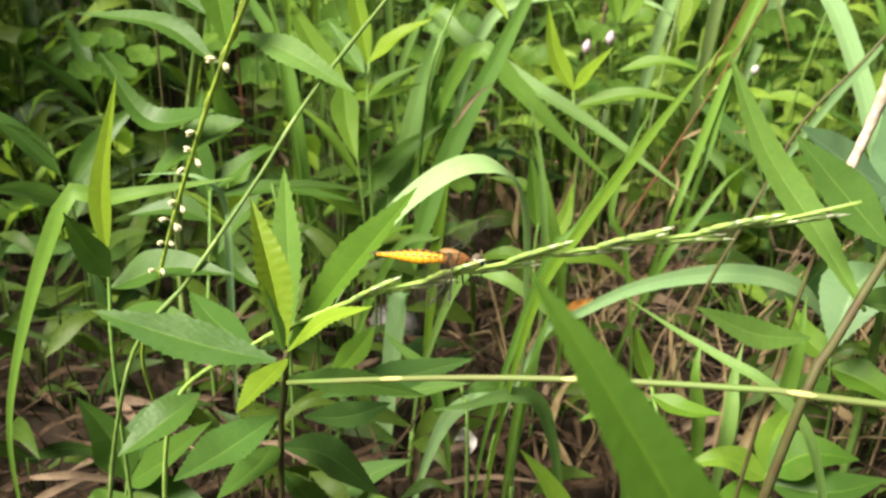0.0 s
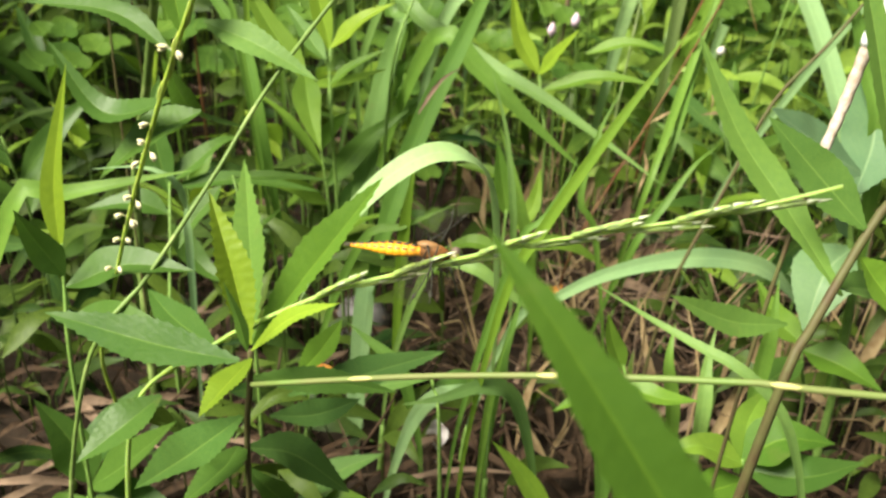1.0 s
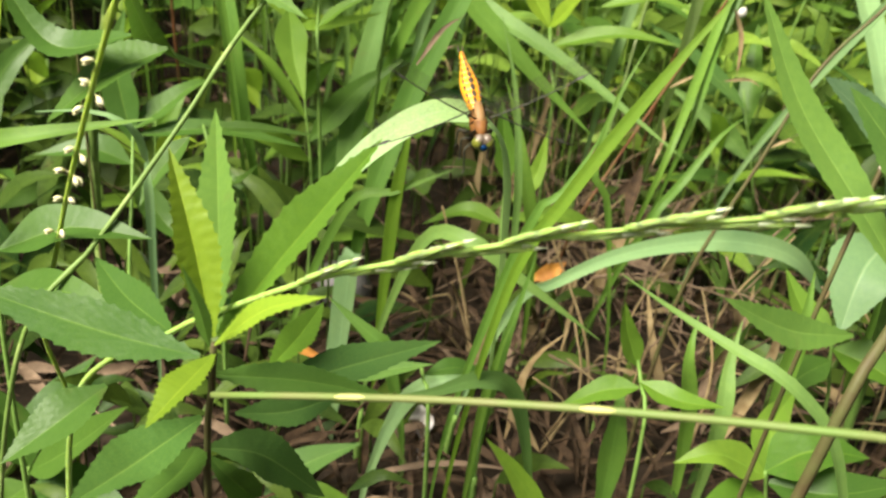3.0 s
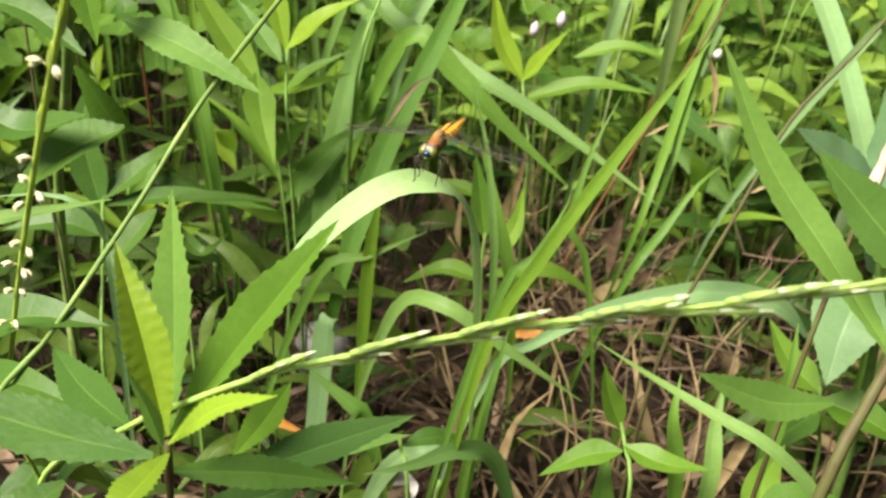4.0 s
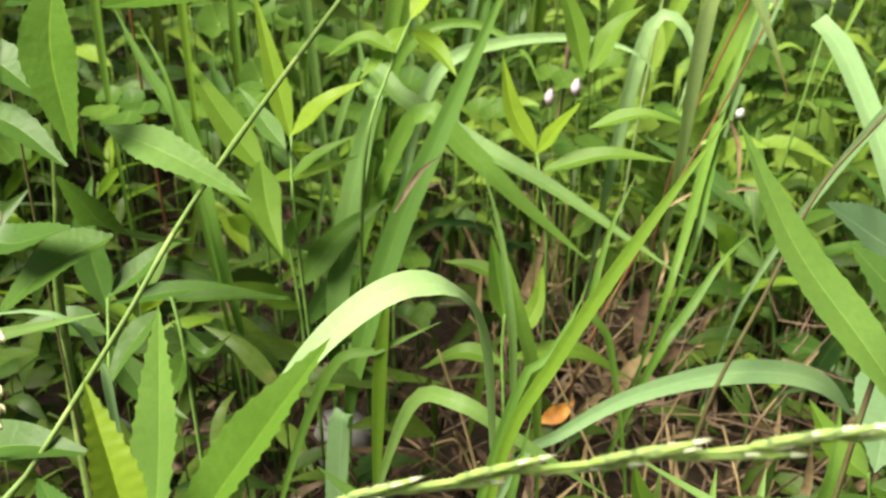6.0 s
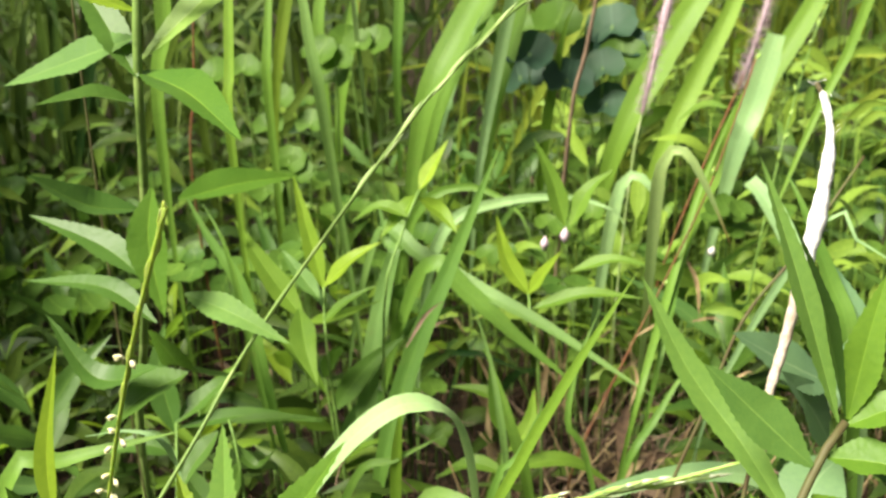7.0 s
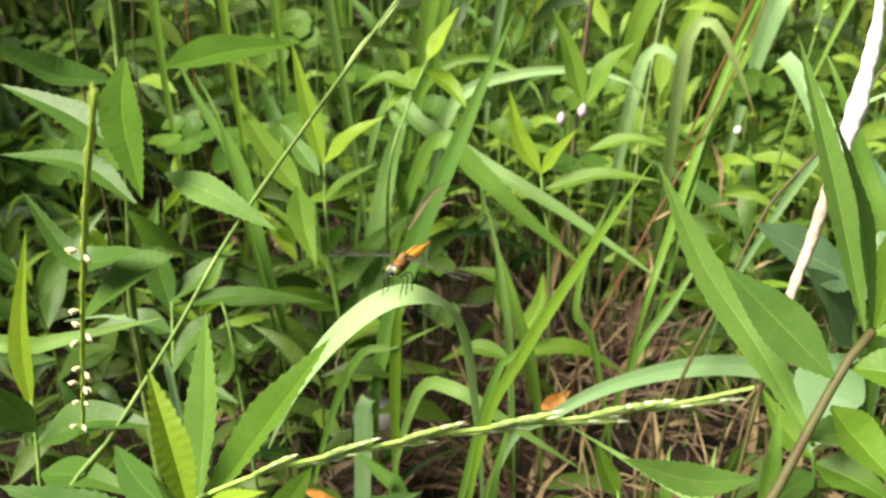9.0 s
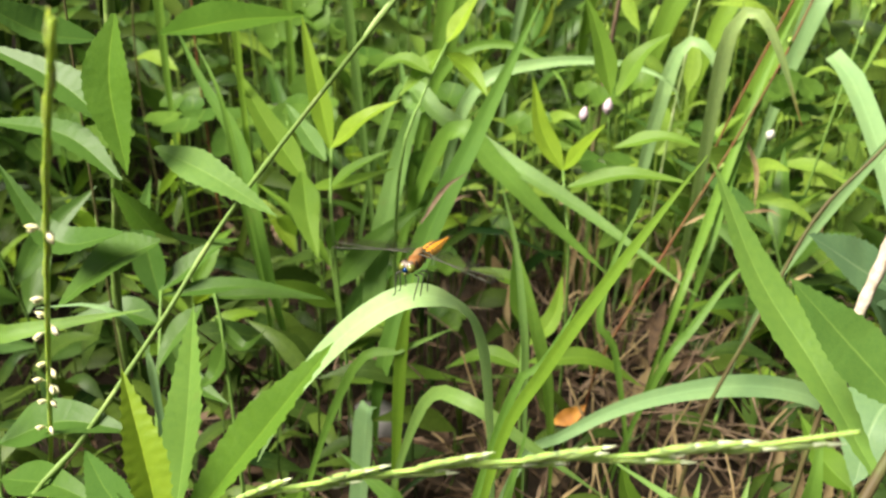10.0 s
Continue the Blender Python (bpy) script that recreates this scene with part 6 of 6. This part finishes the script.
def build_seedlings():
    rnd = seeded(31)
    first = [seedling(1, 7, 0.062, (LANCE, LANCE_YELLOW, LANCE)), seedling(2, 8, 0.070, (LANCE, LEAF_DARK)), seedling(3, 6, 0.055, (LANCE_YELLOW, LANCE)), seedling(4, 8, 0.075, (LEAF_DARK, LEAF_GREY, LEAF_DARK))]
    spots = []
    while len(spots) < 104:
        x, y = rnd.uniform(-0.34, 0.70), rnd.uniform(0.57, 1.22)
        if 0.08 < x < 0.22 and y < 0.80:
            continue
        if all((x - a) ** 2 + (y - b) ** 2 > 0.0022 for a, b in spots):
            spots.append((x, y))
    for i, (x, y) in enumerate(spots):
        m = pose(x, y, rise(x, y), rnd.uniform(-8, 8), rnd.uniform(-8, 8), rnd.uniform(0, 360))
        if i < 4:
            first[i].matrix_basis = m
        else:
            copy_thing(first[i % 4], m)


build_seedlings()

# ---------- the dragonfly ----------
AMBER = plain("abdomen_orange", (0.72, 0.34, 0.015), (0.60, 0.23, 0.010), 900, 0.35, 0.0001, coat=0.3)
STRIPE = plain("abdomen_black", (0.020, 0.014, 0.010), (0.05, 0.03, 0.015), 900, 0.4, 0.0001)
THORAX = plain("thorax_rust", (0.150, 0.055, 0.012), (0.21, 0.10, 0.03), 700, 0.55, 0.0002)
CREAM = plain("thorax_top_cream", (0.22, 0.13, 0.055), (0.18, 0.09, 0.03), 700, 0.55, 0.0002)
EYE_YELLOW = plain("eye_yellow_green", (0.12, 0.125, 0.014), (0.08, 0.09, 0.015), 900, 0.35, 0.0001, coat=0.15)
EYE_CREAM = plain("eye_top_grey", (0.13, 0.10, 0.07), (0.10, 0.07, 0.05), 900, 0.4, 0.0001, coat=0.1)
FACE_BLUE = plain("face_metallic_blue", (0.008, 0.060, 0.17), (0.006, 0.020, 0.07), 900, 0.2, 0.0001, metal=0.7)
LEG = plain("leg_black", (0.02, 0.02, 0.018), (0.05, 0.05, 0.03), 900, 0.45, 0.0001)


def wing_material():
    m, nt, nodes, links, bsdf, out = mat_base("wing_membrane")
    geo = nodes.new("ShaderNodeTexCoord")
    cell = nodes.new("ShaderNodeTexVoronoi")
    cell.feature = "DISTANCE_TO_EDGE"
    cell.inputs["Scale"].default_value = 900
    links.new(geo.outputs["Object"], cell.inputs["Vector"])
    vein = math_node(nt, "SUBTRACT", 1.0, ramp(nt, cell.outputs["Distance"], 0.0, 0.12))
    bsdf.inputs["Base Color"].default_value = (0.035, 0.030, 0.022, 1)
    bsdf.inputs["Roughness"].default_value = 0.2
    clear = nodes.new("ShaderNodeBsdfTransparent")
    clear.inputs["Color"].default_value = (0.93, 0.92, 0.88, 1)
    mix = nodes.new("ShaderNodeMixShader")
    links.new(math_node(nt, "ADD", math_node(nt, "MULTIPLY", vein, 0.22), 0.05), mix.inputs[0])
    links.new(clear.outputs[0], mix.inputs[1])
    links.new(bsdf.outputs[0], mix.inputs[2])
    links.new(mix.outputs[0], out.inputs["Surface"])
    return m


WING = wing_material()


def build_dragonfly():
    d = holder("dragonfly", (0, 0, 0), "orange dragonfly with black-striped abdomen, blue face and clear wings", "dragonfly")

    def bit(name, m, shape, material, parent, label="", rings=8, sides=12):
        soup = Soup().blob(m, rings, sides, shape)
        ob = new(name, soup.mesh(name, material))
        ob.parent = parent
        if label:
            ob["label"] = label
        return ob

    egg = lambda s: math.sin(math.pi * s) ** 0.55
    place = lambda x, y, z, sx, sy, sz, rx=0, ry=0, rz=0: pose(x, y, z, rx, ry, rz) @ Matrix.Diagonal((sx, sy, sz, 1))
    bit("thorax", place(0.0068, 0, 0, 0.0092, 0.0043, 0.0054, 0, 8), egg, THORAX, d)
    bit("thorax_top", place(0.0055, 0, 0.0021, 0.0070, 0.0028, 0.0026, 0, 10), egg, CREAM, d, "cream top of the thorax")
    for s in (-1, 1):
        for k, x in enumerate((0.0045, 0.0072, 0.0098)):
            bit("thorax_mark", place(x, 0.00175 * s, 0.0003, 0.0005, 0.0010, 0.0036, 0, 22), egg, STRIPE, d, "dark slanting mark", 5, 8)
    head = bit("head", place(0.0124, 0, 0.0002, 0.0028, 0.0042, 0.0032), egg, EYE_CREAM, d)
    for s in (-1, 1):
        bit("eye", place(0.0127, 0.0013 * s, 0.0000, 0.0030, 0.0026, 0.0032, 12 * s), egg, EYE_YELLOW, head, "yellow-green compound eye")
        bit("eye_top", place(0.0124, 0.0009 * s, 0.0008, 0.0028, 0.0024, 0.0023), egg, EYE_CREAM, head, "greyish top of the eye")
    bit("face", place(0.0138, 0, -0.0005, 0.0017, 0.0019, 0.0018), egg, FACE_BLUE, head, "metallic blue face")
    bit("mouth", place(0.0134, 0, -0.0016, 0.0017, 0.0018, 0.0012), egg, EYE_YELLOW, head)
    # abdomen: nine rings that swell and then taper, with a dark stripe on top
    x0, n = 0.0022, 9
    bit("abdomen_root", place(x0, 0, 0.0002, 0.004, 0.0030, 0.0028), egg, AMBER, d)
    size = lambda s: 0.0048 * (0.70 + 0.30 * math.sin(math.pi * min(1, s * 1.3))) * (1 - 0.66 * max(0, s - 0.35) ** 1.3 / 0.57)
    ln = 0.0184
    for i in range(n):
        a, b = i / n, (i + 1) / n
        soup = Soup()
        line = [Vector((x0 - ln * (a + (b - a) * k / 4), 0, 0.0004)) for k in range(5)]
        base = len(soup.v)
        for k, p in enumerate(line):
            w = 0.5 * size(a + (b - a) * k / 4) * (0.985 if k in (0, 4) else 1.0)
            for q in range(12):
                an = 2 * math.pi * q / 12
                soup.v.append(p + Vector((0, w * math.cos(an), 0.82 * w * math.sin(an))))
                soup.uv.append((q / 12, k / 4))
        for k in range(4):
            for q in range(12):
                o = base + k * 12
                soup.f.append((o + q, o + (q + 1) % 12, o + 12 + (q + 1) % 12, o + 12 + q))
        soup.f.append(tuple(range(base, base + 12))[::-1])
        soup.f.append(tuple(range(base + 48, base + 60)))
        seg = new("segment", soup.mesh("segment", AMBER))
        seg.parent = d
        mid = size((a + b) / 2)
        for y, wd in ((0, 0.28), (-0.38, 0.15), (0.38, 0.15)):
            soup = Soup()
            zz = 0.41 * mid * math.sqrt(max(0.05, 1 - (2 * y) ** 2))
            soup.blob(place(x0 - ln * (a + b) / 2, y * mid, 0.0004 + zz * 0.96, ln / n * (1.12 if y == 0 else 0.8), mid * wd, 0.0004), 5, 8, lambda s: math.sin(math.pi * s) ** 0.4)
            st = new("stripe", soup.mesh("stripe", STRIPE))
            st.parent = seg
            st["label"] = "black stripe"
    for s in (-1, 1):
        soup = Soup().tube(spline([Vector((x0 - ln, 0.0004 * s, 0.0004)), Vector((x0 - ln - 0.0010, 0.0006 * s, 0.0005)), Vector((x0 - ln - 0.0020, 0.0005 * s, 0.0006))], 4), lambda q: 0.0002, 5)
        ob = new("clasper", soup.mesh("clasper", STRIPE))
        ob.parent = d
    # legs
    for i, (x, reach, fore) in enumerate(((0.0108, 0.0034, 0.0022), (0.0090, 0.0038, 0.0004), (0.0072, 0.0042, -0.0016))):
        for s in (-1, 1):
            hip = Vector((x, 0.0018 * s, -0.0026))
            knee = Vector((x + fore * 0.6, (0.0018 + reach * 0.55) * s, -0.0030))
            foot = Vector((x + fore * 1.2, (0.0012 + reach * 0.55) * s, -0.0088))
            soup = Soup().tube(spline([hip, hip.lerp(knee, 0.5) + Vector((0, 0, 0.0004)), knee, knee.lerp(foot, 0.5), foot, foot + Vector((0.0008, 0.0004 * s, -0.0002))], 14), lambda q: 0.00030 - 0.00014 * q, 6)
            ob = new("leg", soup.mesh("leg", LEG))
            ob.parent = d
    # wings, each hinged at its root
    wings = []
    for name, x, span, chord, sweep in (("forewing", 0.0082, 0.0265, 0.0062, 4), ("hindwing", 0.0052, 0.0255, 0.0085, -14)):
        for s in (-1, 1):
            soup, m = Soup(), 16
            for i in range(m + 1):
                q = i / m
                lead = 0.0008 * math.sin(math.pi * q)
                c = chord * (0.25 + 0.75 * math.sin(math.pi * min(1, 0.12 + q * 0.62)) ** 0.8) * (1 if q < 0.8 else math.sqrt(max(0.02, 1 - ((q - 0.8) / 0.2) ** 2)))
                for side, zz in ((0, 0.00004), (1, 0.0)):
                    soup.v.append(Vector((lead - c * side, s * span * q, zz)))
                    soup.uv.append((side, q))
            for i in range(m):
                k = 2 * i
                soup.f.append((k, k + 1, k + 3, k + 2) if s > 0 else (k + 2, k + 3, k + 1, k))
            w = new(name, soup.mesh(name, WING))
            w.parent = d
            vein = Soup().tube([Vector((0.0008 * math.sin(math.pi * i / m), s * span * i / m, 0)) for i in range(m + 1)], lambda q: 0.00022 - 0.0001 * q, 5)
            ob = new("leading_vein", vein.mesh("leading_vein", LEG))
            ob.parent = w
            mark = Soup().blob(place(0.0002, s * span * 0.86, 0, 0.0011, 0.0032, 0.0003), 5, 6)
            ob = new("wing_mark", mark.mesh("wing_mark", LEG))
            ob.parent = w
            wings.append((w, x, s, sweep))
    return d, wings


dragonfly, wings = build_dragonfly()

# ---------- the leaf of a shoot that sways past close to the lens ----------
NEAR_BASE = Vector(NEAR_LEAF[0])
shoot = holder("swaying_shoot", (NEAR_BASE.x, NEAR_BASE.y, GROUND), "young weed shoot with a dark green toothed leaf, swaying", "weed")
stem(shoot, [(NEAR_BASE.x + 0.02, NEAR_BASE.y - 0.03, -0.10), (NEAR_BASE.x + 0.012, NEAR_BASE.y - 0.02, 0.12), (NEAR_BASE.x + 0.004, NEAR_BASE.y - 0.006, NEAR_BASE.z - 0.02), tuple(NEAR_BASE)], 0.0022, 0.0010, STEM)
leaf(shoot, NEAR_LEAF, 0.0112, LEAF_NEAR, (0, 0), 0.35, 0.0004, 0.35, 3)


def heading(head, tail):
    """Pose of the dragonfly from where its head and tail end are."""
    h, k = Vector(head), Vector(tail)
    x = (h - k).normalized()
    y = Vector((0, 0, 1)).cross(x).normalized()
    m = Matrix((x, y, x.cross(y))).transposed().to_4x4()
    return Matrix.Translation((h + k) / 2) @ m


def motions():
    walk(dragonfly, [(t, heading(h, k)) for t, h, k in FLIGHT])
    still = ((0.0, 2.2), (4.0, 5.4), (8.2, 10.0))
    for w, x, s, sweep in wings:
        rows = []
        for k in range(0, 101):
            t = k / 10
            perched = any(a <= t <= b for a, b in still)
            if perched and not any(abs(t - e) < 0.05 for pair in still for e in pair):
                continue
            beat = -6 if perched else (34 if (k + (sweep > 0)) % 2 else -22)
            rows.append((t, pose(x, 0.0014 * s, 0.0030, s * beat, 0, s * (sweep if perched else sweep * 0.5))))
        walk(w, rows)
    home = Vector((NEAR_BASE.x, NEAR_BASE.y, GROUND))
    walk(shoot, [(t, pose(*(home + Vector((x, y, z))))) for t, x, y, z in SWAY])


motions()
